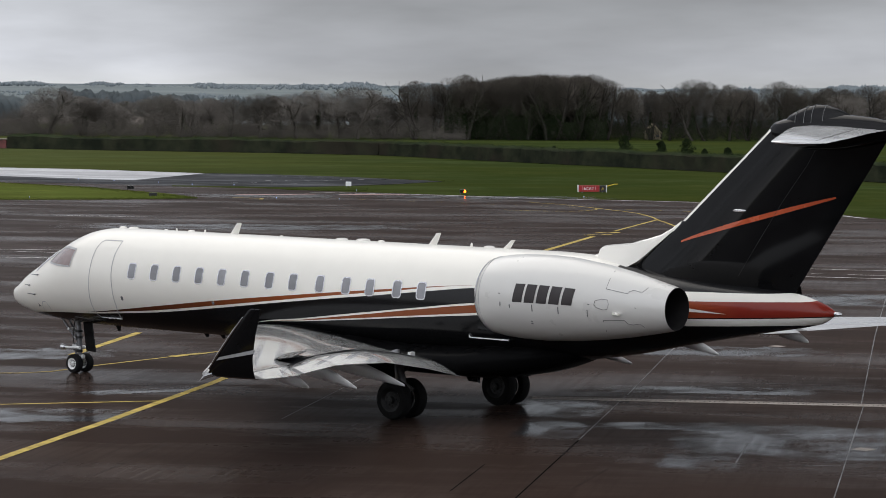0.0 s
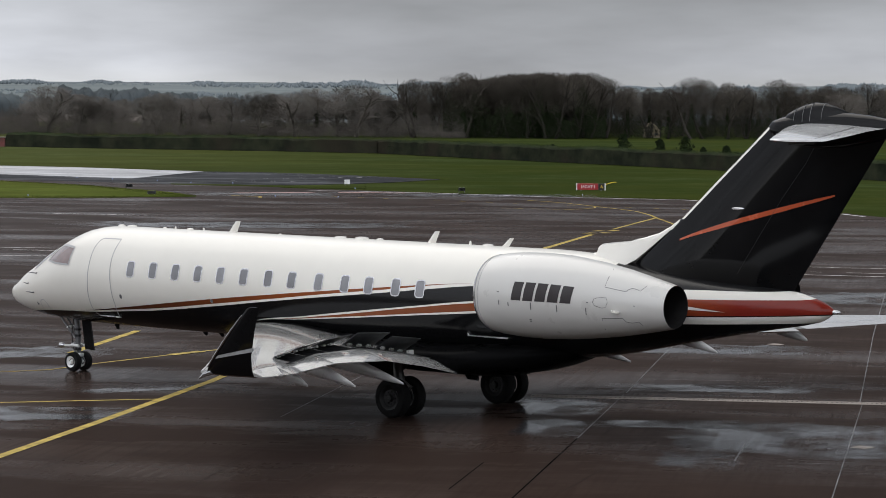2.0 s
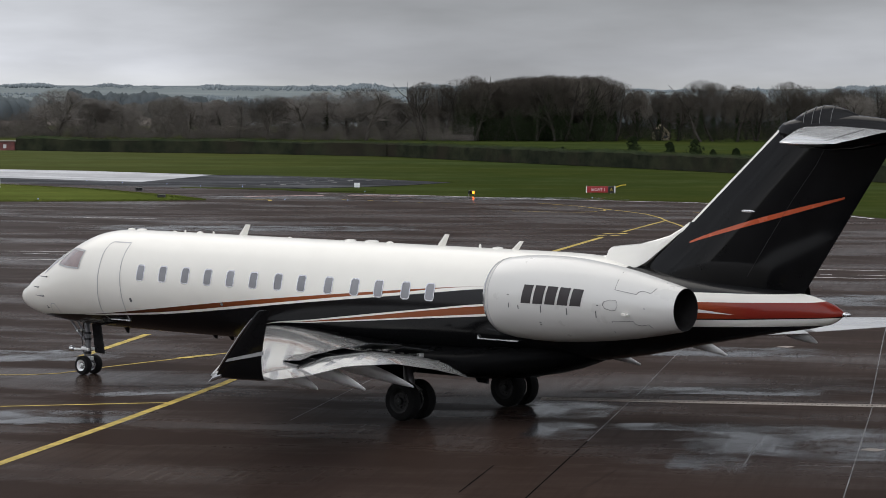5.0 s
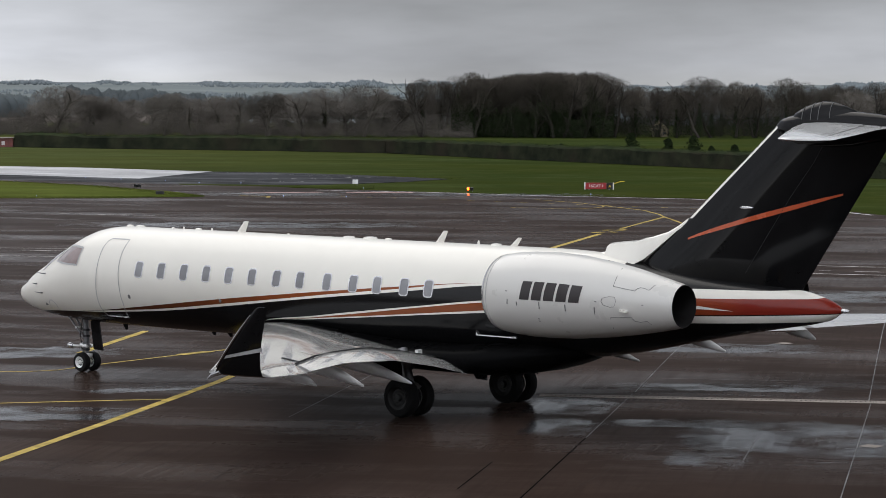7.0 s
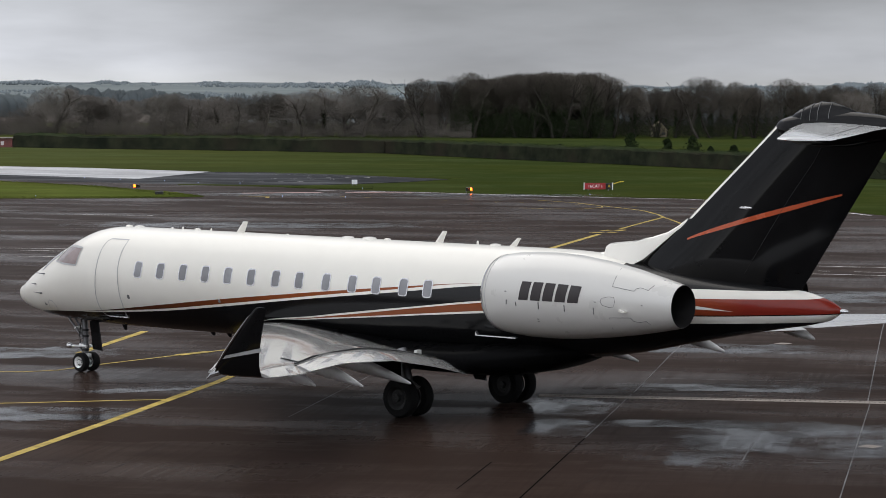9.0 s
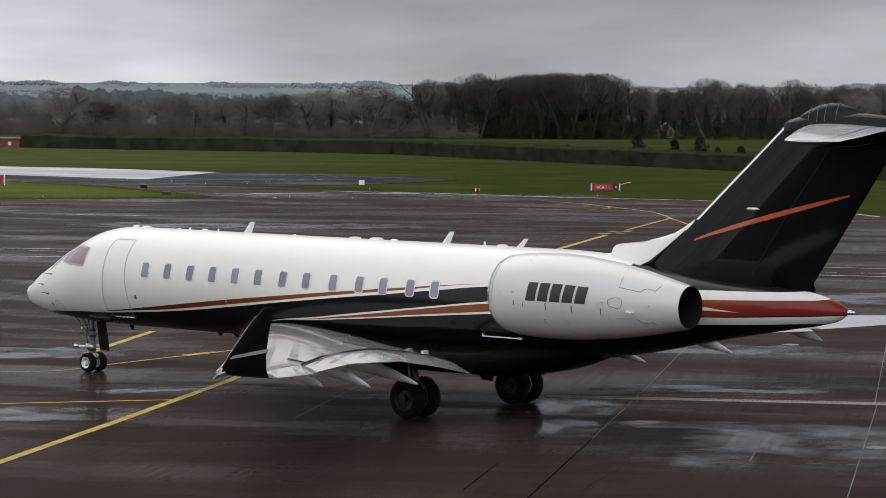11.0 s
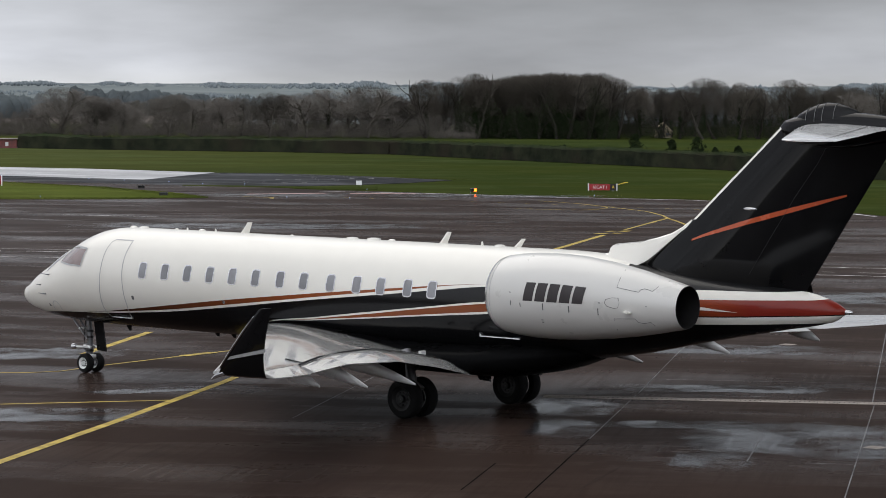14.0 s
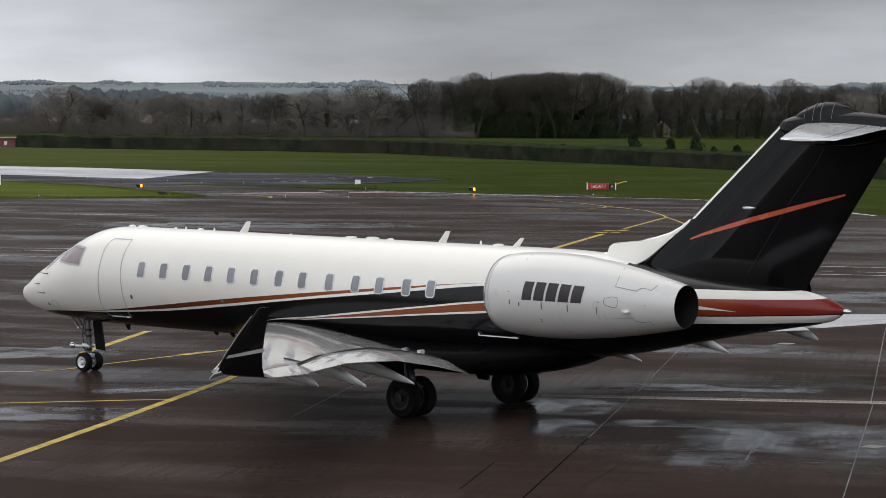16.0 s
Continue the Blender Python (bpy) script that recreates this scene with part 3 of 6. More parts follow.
def rounded(cx, cz, w, h, r, lean=0.0, per=5):
    pts = []
    for qx, qz, a0 in ((1, 1, 0), (-1, 1, 90), (-1, -1, 180), (1, -1, 270)):
        for k in range(per + 1):
            a = radians(a0 + 90 * k / per)
            px, pz = qx * (w / 2 - r) + r * math.cos(a), qz * (h / 2 - r) + r * math.sin(a)
            pts.append((cx + px + lean * pz, cz + pz))
    return pts


def patch(bm, pts, side=-1, out=0.004):
    """A filled patch on the hull inside (x, z) points, in horizontal strips so that it follows the curve."""
    pts = dense(pts)
    cx = sum(p[0] for p in pts) / len(pts)
    cz = sum(p[1] for p in pts) / len(pts)
    prev = None
    for f in (1.0, 0.85, 0.7, 0.55, 0.4, 0.25, 0.1):
        ring = [bm.verts.new(skin(cx + (x - cx) * f, cz + (z - cz) * f, out, side)) for x, z in pts]
        if prev:
            for i in range(len(ring)):
                j = (i + 1) % len(ring)
                bm.faces.new((prev[i], prev[j], ring[j], ring[i]))
        prev = ring
    bm.faces.new(prev)
    return fixed(bm)


jet = thing("business_jet", "white and black twin-engine business jet parked on wet tarmac", "airplane")


def build_fuselage():
    bm = bmesh.new()
    xs = [0.0, 0.02, 0.05, 0.1, 0.18] + [0.3 + 0.15 * k for k in range(30)] + [5 + 0.5 * k for k in range(27)] + [18.5 + 0.25 * k for k in range(31)] + [26.4, 26.5, 26.6, 26.7, 26.8]
    loft(bm, [[hull(x, 360 * k / 72) for k in range(72)] for x in xs])
    fus = part("fuselage", fixed(bm), m_livery, jet, "white upper and black lower fuselage with copper cheat lines", True)
    # belly fairing between the wings
    bm = bmesh.new()
    rings = []
    for k in range(25):
        t = k / 24
        x = 9.2 + 11.0 * t
        e = math.sin(math.pi * t) ** 0.55
        wy = curve_value([(9.2, 0.5), (10.2, 1.1), (11.5, 1.5), (13, 1.62), (17.2, 1.58), (18.6, 1.25), (19.6, 0.8), (20.2, 0.4)], x)
        low = curve_value([(9.2, 1.45), (10.2, 1.22), (11.5, 1.08), (13, 1.0), (17.4, 0.98), (18.4, 1.07), (19.2, 1.24), (20.2, 1.56)], x)
        top = curve_value([(9.2, 1.6), (10.2, 1.95), (11.5, 2.0), (13, 1.85), (15, 1.7), (17, 1.75), (18.6, 1.9), (20.2, 1.9)], x)
        ring = []
        for q in range(32):
            a = 2 * math.pi * q / 32
            c, s = math.cos(a), math.sin(a)
            ring.append((x, wy * math.copysign(abs(c) ** 0.6, c), (top + low) / 2 + (top - low) / 2 * math.copysign(abs(s) ** 0.75, s)))
        rings.append(ring)
    loft(bm, rings)
    part("belly_fairing", fixed(bm), m_belly, jet, "gloss black belly fairing", True)
    # cabin windows
    for side in (-1, 1):
        for x in (6.03, 6.86, 7.69, 8.51, 9.32, 10.14, 11.0, 11.8, 12.71, 13.58, 14.36, 15.23, 16.0):
            bm = bmesh.new()
            patch(bm, rounded(x, 3.035, 0.25, 0.385, 0.065), side, 0.004)
            win = part("cabin_window", bm, m_pane, jet, "dark tinted cabin window", True)
            bm = bmesh.new()
            ribbon(bm, rounded(x, 3.035, 0.27, 0.405, 0.075), 0.028, side, 0.009)
            part("window_rim", fixed(bm), m_rim, win)
        # cockpit side window and windscreen
        bm = bmesh.new()
        patch(bm, [(2.44, 3.10), (2.94, 3.07), (3.54, 3.06), (3.57, 3.48), (3.2, 3.50), (2.83, 3.49), (2.62, 3.30)], side, 0.006)
        scr = part("cockpit_side_window", bm, m_screen, jet, "reddish-brown reflecting cockpit side window", True)
        bm = bmesh.new()
        ribbon(bm, [(2.41, 3.09), (2.94, 3.05), (3.57, 3.04), (3.60, 3.50), (3.2, 3.53), (2.82, 3.52), (2.60, 3.31)], 0.045, side, 0.012)
        part("window_rim", fixed(bm), m_seam_pale, scr)
        bm = bmesh.new()
        rows = []
        for i in range(7):
            x = 1.66 + 0.13 * i
            rows.append([bm.verts.new(hull(x, -side * (4 + (52 - 4 * i * 0.5) * j / 8), 0.006)) for j in range(9)])
        for a, b in zip(rows, rows[1:]):
            for j in range(8):
                bm.faces.new((a[j], a[j + 1], b[j + 1], b[j]))
        part("windscreen", fixed(bm), m_screen, jet, "dark cockpit windscreen", True)
    # entry door outline with threshold
    bm = bmesh.new()
    ribbon(bm, [(5.22, 3.78), (4.56, 3.78), (4.46, 3.72), (4.42, 3.55), (4.43, 3.1), (4.41, 2.64), (4.36, 2.26), (4.32, 1.94), (4.33, 1.78), (4.40, 1.70), (5.19, 1.71), (5.30, 2.08), (5.30, 2.54), (5.26, 2.99), (5.23, 3.43)], 0.026, out=0.006)
    door = part("entry_door", fixed(bm), m_seam_pale, jet, "closed white airstair door with grey seam")
    bm = bmesh.new()
    box(bm, (4.5, -0.92, 1.675), (5.22, -0.84, 1.70), 0.008)
    part("door_sill", bm, m_rim, door)
    # small hatches and seams on the nose and cabin
    bm = bmesh.new()
    ribbon(bm, [(1.98, 1.74), (2.04, 1.92), (2.14, 2.0), (2.27, 2.0), (2.36, 1.88), (2.34, 1.73)], 0.02, loop=False)
    part("nose_hatch", fixed(bm), m_seam_pale, jet)
    bm = bmesh.new()
    ribbon(bm, [(0.55, 1.75), (0.56, 2.0), (0.58, 2.3), (0.62, 2.5)], 0.012, loop=False)
    part("radome_seam", fixed(bm), m_seam_pale, jet)
    bm = bmesh.new()
    patch(bm, rounded(5.62, 2.29, 0.09, 0.12, 0.04))
    part("service_port", bm, m_seam, jet)
    bm = bmesh.new()
    patch(bm, rounded(9.0, 2.36, 0.1, 0.1, 0.045))
    part("service_port", bm, m_rim, jet)
    bm = bmesh.new()
    patch(bm, [(1.8, 1.83), (1.95, 1.85), (1.85, 1.93)])
    part("vane_base", bm, m_seam, jet)
    for x, z, r in ((1.92, 2.72, 0.26), (1.81, 2.18, 0.2), (1.48, 2.41, 0.08)):
        bm = bmesh.new()
        p = skin(x, z)
        tube(bm, [p, p + Vector((0.03, -0.06, 0)), p + Vector((-r, -0.10, 0.02))], [0.022, 0.018, 0.008], 6)
        part("air_probe", bm, m_steel, jet)
    # blade aerials, bumps and beacon along the crown
    for x, h, c in ((8.37, 0.30, 0.30), (15.14, 0.30, 0.26), (17.47, 0.22, 0.22)):
        bm = bmesh.new()
        rings = []
        for k in range(5):
            f = k / 4
            x0, ch, th = x + 0.25 * f, c * (1 - 0.42 * f), 0.028 * (1 - 0.5 * f)
            rings.append([(x0, 0, 4.07 + h * f), (x0 + ch * 0.35, th, 4.07 + h * f), (x0 + ch, 0, 4.07 + h * f), (x0 + ch * 0.35, -th, 4.07 + h * f)])
        loft(bm, rings)
        part("blade_aerial", fixed(bm), m_white, jet, "white swept blade aerial")
    for x, w, h in ((4.35, 0.22, 0.05), (4.75, 0.3, 0.05), (12.28, 0.34, 0.05), (13.0, 0.4, 0.06), (13.6, 0.2, 0.045), (17.05, 0.3, 0.05), (16.5, 0.07, 0.10), (6.4, 0.06, 0.07), (7.45, 0.06, 0.07), (6.95, 0.2, 0.05), (6.0, 0.12, 0.035), (10.2, 0.1, 0.03)):
        bm = bmesh.new()
        turned(bm, [(-0.02, w / 2), (h * 0.6, w / 2 * 0.85), (h * 0.9, w / 2 * 0.5), (h, 0.01)], "z", (x, 0, 4.075), 16, True)
        part("crown_fitting", bm, m_white, jet, "", True)
    # aft strakes under the engines
    for side in (-1, 1):
        bm = bmesh.new()
        y = 1.36 * side
        loft(bm, [[(17.58, y, 2.0), (17.58, y + 0.07 * side, 2.01), (17.58, y + 0.07 * side, 2.10), (17.58, y, 2.12)],
                  [(17.66, y, 2.01), (17.66, y + 0.09 * side, 2.01), (17.66, y + 0.09 * side, 2.035), (17.66, y, 2.04)],
                  [(18.81, y - 0.06 * side, 2.01), (18.81, y + 0.1 * side, 2.01), (18.81, y + 0.1 * side, 2.04), (18.81, y - 0.06 * side, 2.04)]])
        part("pylon_step", fixed(bm), m_silver, jet, "bright metal step strip")
    for side in (-1, 1):
        bm = bmesh.new()
        patch(bm, [(23.1, 3.02), (23.6, 2.97), (24.3, 2.905), (23.6, 2.915), (23.1, 2.92)], side, 0.006)
        part("tail_flash", bm, m_white, fus, "thin white flash on the tail cone", True)
    bm = bmesh.new()
    turned(bm, [(0, 0.05), (0.1, 0.05), (0.16, 0.035), (0.18, 0.005)], "x", (26.76, 0, 3.02), 12, True)
    part("tail_light", bm, m_rim, jet)
    for x, h in ((4.05, 0.15), (7.4, 0.09), (8.0, 0.1)):
        bm = bmesh.new()
        z = curve_value(LOW, x)
        loft(bm, [[(x, -0.015, z + 0.02), (x + 0.2, -0.015, z + 0.02), (x + 0.2, 0.015, z + 0.02), (x, 0.015, z + 0.02)],
                  [(x + 0.12, -0.008, z - h), (x + 0.2, -0.008, z - h), (x + 0.2, 0.008, z - h), (x + 0.12, 0.008, z - h)]])
        part("belly_aerial", fixed(bm), m_black, jet)
    return fus


build_fuselage()


# wing stations: y, leading edge (x, z), shroud edge (x, z), flap edge (x, z), thickness
STATIONS = [
    (1.2, 10.0, 1.66, 16.5, 1.36, 17.25, 1.03, 0.80),
    (2.9, 11.5, 1.78, 16.75, 1.66, 17.55, 1.38, 0.66),
    (4.6, 13.0, 1.90, 16.92, 1.89, 17.75, 1.66, 0.50),
    (7.0, 15.05, 2.03, 17.68, 1.98, 18.35, 1.82, 0.34),
    (9.8, 17.45, 2.16, 19.42, 2.07, 19.85, 1.95, 0.25),
    (12.0, 19.3, 2.25, 20.75, 2.24, 21.25, 2.16, 0.19),
    (13.8, 20.82, 2.31, 22.0, 2.38, 22.3, 2.33, 0.14)]


def station(y):
    y = abs(y)
    return [float(np.interp(y, [s[0] for s in STATIONS], [s[k] for s in STATIONS])) for k in range(1, 8)]


def wing_upper(y, f):
    """Height of the upper skin at chord fraction f."""
    lx, lz, sx, sz, fx, fz, th = station(y)
    return lz + (sz - lz) * f + th * 1.28 * math.sqrt(max(f, 0)) * (1 - f) ** 1.6


def wing_lower(y, f):
    lx, lz, sx, sz, fx, fz, th = station(y)
    return lz + (sz - lz) * f - th * 0.42 * 2.6 * (math.sqrt(max(f, 0)) * (1 - f) ** 0.8) * 0.55 - 0.09 * f * min(1, th * 3)


def wing_point(y, f, side, out=0.0):
    lx, lz, sx, sz, fx, fz, th = station(y)
    return Vector((lx + (sx - lx) * f, side * abs(y), wing_upper(y, f) + out))


def wing_strip(y0, y1, f0, f1, side, out, bm=None, steps=8):
    """A patch on the wing's upper skin."""
    bm = bm or bmesh.new()
    rows = []
    for i in range(steps + 1):
        y = y0 + (y1 - y0) * i / steps
        rows.append([bm.verts.new(wing_point(y, f0 + (f1 - f0) * j / 4, side, out)) for j in range(5)])
    for a, b in zip(rows, rows[1:]):
        for j in range(4):
            bm.faces.new((a[j], a[j + 1], b[j + 1], b[j]))
    return fixed(bm)


def build_wing(side):
    ys = [1.2, 1.6, 2.2, 2.9, 3.8, 4.6, 5.4, 6.2, 7.0, 8.0, 9.0, 9.8, 10.8, 12.0, 13.0, 13.8]
    fr = [0, 0.004, 0.012, 0.03, 0.06, 0.1, 0.17, 0.26, 0.36, 0.47, 0.58, 0.69, 0.8, 0.9, 1.0]
    bm = bmesh.new()
    rings = []
    for y in ys:
        lx, lz, sx, sz, fx, fz, th = station(y)
        up = [(lx + (sx - lx) * f, side * y, wing_upper(y, f)) for f in fr]
        dn = [(lx + (sx - lx) * f, side * y, wing_lower(y, f)) for f in reversed(fr[1:])]
        rings.append(up + dn)
    loft(bm, rings)
    wing = part("wing", fixed(bm), m_wing, jet, "silver-grey swept wing with polished leading edge", True)
    # polished leading edge
    bm = bmesh.new()
    rows = []
    for y in ys[1:]:
        lx, lz, sx, sz, fx, fz, th = station(y)
        row = [bm.verts.new((lx + (sx - lx) * f - 0.004, side * y, wing_lower(y, f) - 0.004)) for f in (0.06, 0.03, 0.012)]
        row += [bm.verts.new((lx - 0.006, side * y, lz))]
        row += [bm.verts.new((lx + (sx - lx) * f - 0.002, side * y, wing_upper(y, f) + 0.004)) for f in (0.012, 0.03, 0.06, 0.09)]
        rows.append(row)
    for a, b in zip(rows, rows[1:]):
        for j in range(len(a) - 1):
            bm.faces.new((a[j], a[j + 1], b[j + 1], b[j]))
    part("leading_edge", fixed(bm), m_silver, wing, "polished metal leading edge", True)
    # flaps, drooped a little, in three lengths
    for a, b in ((1.35, 4.58), (4.62, 7.15), (7.19, 9.78)):
        bm = bmesh.new()
        rings = []
        for i in range(7):
            y = a + (b - a) * i / 6
            lx, lz, sx, sz, fx, fz, th = station(y)
            top_z = sz - 0.012
            ring = []
            for f, up in ((0, -0.05), (0.08, 0.0), (0.35, 0.022), (0.7, 0.016), (1, 0)):
                ring.append((sx + 0.035 + (fx - sx - 0.035) * f, side * y, top_z + (fz - top_z) * f + up))
            for f, dn in ((1, -0.012), (0.6, -0.08), (0.2, -0.16), (0.0, -0.14)):
                ring.append((sx + 0.035 + (fx - sx - 0.035) * f, side * y, top_z + (fz - top_z) * f + dn))
            rings.append(ring)
        loft(bm, rings)
        part("flap", fixed(bm), m_wing, wing, "pale grey trailing-edge flap, slightly lowered", True)
    # dark strip at the shroud edge, standing in for the shade in the slot
    bm = bmesh.new()
    rows = []
    for i in range(25):
        y = 1.35 + 8.43 * i / 24
        lx, lz, sx, sz, fx, fz, th = station(y)
        rows.append([bm.verts.new((sx - 0.035, side * y, sz + 0.012)), bm.verts.new((sx + 0.04, side * y, sz + 0.002))])
    for a, b in zip(rows, rows[1:]):
        bm.faces.new((a[0], a[1], b[1], b[0]))
    part("flap_slot_shade", fixed(bm), m_cavity_shade, wing)
    # flap track fairings
    fairings = ((4.2, (17.92, 1.11)), (6.7, (18.64, 1.30)), (9.2, (19.48, 1.58))) if side < 0 else ((4.65, (18.06, 1.14)), (7.4, (18.86, 1.36)), (10.2, (19.85, 1.69)))
    for y, tip in fairings:
        bm = bmesh.new()
        lx, lz, sx, sz, fx, fz, th = station(y)
        z0 = wing_lower(y, 0.5)
        x0 = lx + (sx - lx) * 0.45
        rings = []
        for k in range(11):
            t = k / 10
            x = x0 + (tip[0] - x0) * t
            zc = (z0 - 0.03) + (tip[1] - z0 + 0.03) * t ** 1.5
            r = 0.02 + 0.15 * math.sin(math.pi * min(1, t * 0.86 + 0.14)) ** 0.8 * (1 - 0.25 * t)
            rings.append([(x, side * y + r * 0.62 * math.cos(q), zc + r * 1.25 * math.sin(q)) for q in (2 * math.pi * j / 12 for j in range(12))])
        loft(bm, rings)
        part("flap_track_fairing", fixed(bm), m_fair, wing, "pale grey pointed flap track fairing", True)
    # aileron, hinged at the shroud edge
    y0, y1 = 9.95, 13.25
    a = Vector((station(y0)[2], side * y0, station(y0)[3]))
    c = Vector((station(y1)[2], side * y1, station(y1)[3]))
    along = (c - a).normalized()
    aft = (Vector((1, 0, 0)) - along * along.x).normalized()
    up = along.cross(aft) if along.cross(aft).z > 0 else aft.cross(along)
    aft = up.cross(along) if up.cross(along).x > 0 else along.cross(up)
    # basis with x aft, y along the hinge, z up
    span = up.cross(aft)
    base = Matrix((aft, span, up)).transposed().to_4x4()
    base.translation = a
    inv = base.inverted()
    bm = bmesh.new()
    rings = []
    for i in range(5):
        y = y0 + (y1 - y0) * i / 4
        lx, lz, sx, sz, fx, fz, th = station(y)
        rings.append([inv @ Vector(p) for p in ((sx + 0.012, side * y, sz + 0.002), (fx, side * y, fz + 0.008), (fx, side * y, fz - 0.006), (sx + 0.012, side * y, sz - 0.10))])
    loft(bm, rings)
    ail = part("aileron", fixed(bm), m_wing, wing, "pale grey aileron")
    ail.matrix_basis = base
    s = 1 if span.y > 0 else -1
    swing = [(0, 6), (2.4, 6), (2.7, 14), (3.0, 24), (3.3, 12), (3.6, 4), (3.8, -6), (4.0, -16), (4.2, -14), (4.8, 0), (5.4, 6), (16, 6)]
    MOVES.append((ail, [(t, base @ Matrix.Rotation(radians(d * (1 if side < 0 else -1)), 4, "Y")) for t, d in swing]))
    # spoilers
    for y0, y1, f0, f1, kind in ((1.75, 3.1, 0.875, 0.985, "in"), (3.14, 4.5, 0.85, 0.985, "in"), (4.75, 6.2, 0.80, 0.985, "out"), (6.24, 7.7, 0.78, 0.985, "out"), (7.74, 9.3, 0.74, 0.985, "out")):
        # flat dark sheet on the skin in place of the shaded cavity
        part("spoiler_bay_shade", wing_strip(y0 + 0.03, y1 - 0.03, f0 + 0.01, f1, side, 0.003, steps=3), m_cavity_shade, wing)
        a, c = wing_point(y0, f0, side, 0.006), wing_point(y1, f0, side, 0.006)
        along = (c - a).normalized()
        e = wing_point((y0 + y1) / 2, f1, side, 0.006) - (a + c) / 2
        aft = (e - along * e.dot(along)).normalized()
        up = along.cross(aft)
        if up.z < 0:
            up = -up
        span = up.cross(aft)
        base = Matrix((aft, span, up)).transposed().to_4x4()
        base.translation = a
        inv = base.inverted()
        bm = bmesh.new()
        quad = [wing_point(y0 + 0.01, f0, side, 0.02), wing_point(y1 - 0.01, f0, side, 0.02), wing_point(y1 - 0.01, f1, side, 0.02), wing_point(y0 + 0.01, f1, side, 0.02)]
        topv = [bm.verts.new(inv @ p) for p in quad]
        botv = [bm.verts.new(inv @ (p + Vector((0, 0, -0.014)))) for p in quad]
        bm.faces.new(topv)
        bm.faces.new(botv[::-1])
        for i in range(4):
            bm.faces.new((topv[i], botv[i], botv[(i + 1) % 4], topv[(i + 1) % 4]))
        fixed(bm)
        for fc in bm.faces:
            if fc.calc_center_median().z < (sum((inv @ p).z for p in quad) / 4 - 0.003):
                fc.material_index = 1
        sp = part("spoiler", bm, [m_wing, m_underspoiler], wing, "silver spoiler panel that lifts from the wing")
        sp.matrix_basis = base
        # pale hinge brackets along the front of the panel
        for k in range(3):
            y = y0 + (y1 - y0) * (k + 0.5) / 3
            b2 = bmesh.new()
            p0, p1 = inv @ wing_point(y - 0.13, f0 + 0.03, side, 0.0), inv @ wing_point(y + 0.13, f0 + 0.03, side, 0.0)
            lo, hi = min(p0.y, p1.y), max(p0.y, p1.y)
            box(b2, (0.05, lo + 0.05, -0.05), (0.11, hi - 0.05, 0.0))
            part("hinge_bracket", b2, m_fair, sp)
        if kind == "in":
            rows = [(0, 0), (0.4, 0), (0.55, 14), (0.8, 31), (1.0, 38), (4.2, 38), (4.7, 28), (5.4, 6), (5.8, 0), (16, 0)]
        else:
            k = 1.0 if y0 > 7 else 0.0
            rows = [(0, 16 * k + 1), (0.2, 12 * k + 1), (0.4, 16 * k + 9), (0.6, 18), (0.8, 24), (1.0, 28), (2.6, 28), (2.8, 15), (3.0, 4), (3.2, 10), (3.5, 25), (4.2, 29), (4.7, 20), (5.4, 4), (5.8, 0), (16, 0)]
        MOVES.append((sp, [(t, base @ Matrix.Rotation(radians(-d), 4, "Y")) for t, d in rows]))
    # small bracket near the root
    bm = bmesh.new()
    q = wing_point(2.1, 0.955, side)
    box(bm, (q.x - 0.05, q.y - 0.09, q.z - 0.01), (q.x + 0.04, q.y + 0.09, q.z + 0.10), 0.01)
    part("root_bracket", bm, m_fair, wing)
    # winglet
    bm = bmesh.new()
    rings = []
    for k, (y, lx, tx, z) in enumerate(((13.75, 20.95, 22.32, 2.30), (13.9, 21.08, 22.34, 2.34), (14.0, 21.27, 22.38, 2.5), (14.06, 21.52, 22.42, 2.75), (14.13, 21.96, 22.56, 3.2), (14.20, 22.42, 22.74, 3.66), (14.205, 22.5, 22.76, 3.70))):
        th = 0.10 - 0.012 * k
        row = []
        for f, u in ((0, 0), (0.05, 0.45), (0.2, 0.9), (0.4, 1), (0.7, 0.55), (1, 0.05)):
            row.append((lx + (tx - lx) * f, side * (y + th / 2 * u * 0.9), z - th / 2 * u * 0.4 * (k < 2)))
        for f, u in ((0.7, 0.55), (0.4, 1), (0.2, 0.9), (0.05, 0.45)):
            row.append((lx + (tx - lx) * f, side * (y - th / 2 * u * 0.9), z + th / 2 * u * 0.4 * (k < 2)))
        rings.append(row)
    loft(bm, rings)
    wl_ob = part("winglet", fixed(bm), m_black, wing, "gloss black upturned winglet", True)
    bm = bmesh.new()
    tube(bm, [(lx - 0.004, side * (y + 0.004), z) for y, lx, z in ((13.98, 21.2, 2.45), (14.06, 21.51, 2.75), (14.13, 21.95, 3.2), (14.18, 22.28, 3.52))], [0.02, 0.028, 0.026, 0.012], 6)
    part("winglet_edge", bm, m_silver, wl_ob, "polished metal winglet edge", True)
    bm = bmesh.new()
    tube(bm, [(20.78, side * 13.8, 2.18), (20.95, side * 13.82, 2.28), (21.25, side * 13.9, 2.36)], [0.012, 0.05, 0.06], 8)
    part("tip_light", bm, m_rim, wl_ob)
    # pale chevron line across the winglet
    for o in (0.062, -0.062):
        bm = bmesh.new()
        q = [(21.5, 2.64), (22.46, 2.83), (22.49, 2.91), (21.58, 2.71)]
        vs = []
        for x, z in q:
            y = curve_value([(2.32, 13.75), (2.36, 13.9), (2.5, 14.0), (2.75, 14.06), (3.2, 14.13), (3.66, 14.2)], z)
            vs.append(bm.verts.new((x, side * (y + o * (0.3 if x > 22 else 0.95)), z)))
        bm.faces.new(vs)
        part("winglet_line", bm, m_seam_pale, wl_ob)
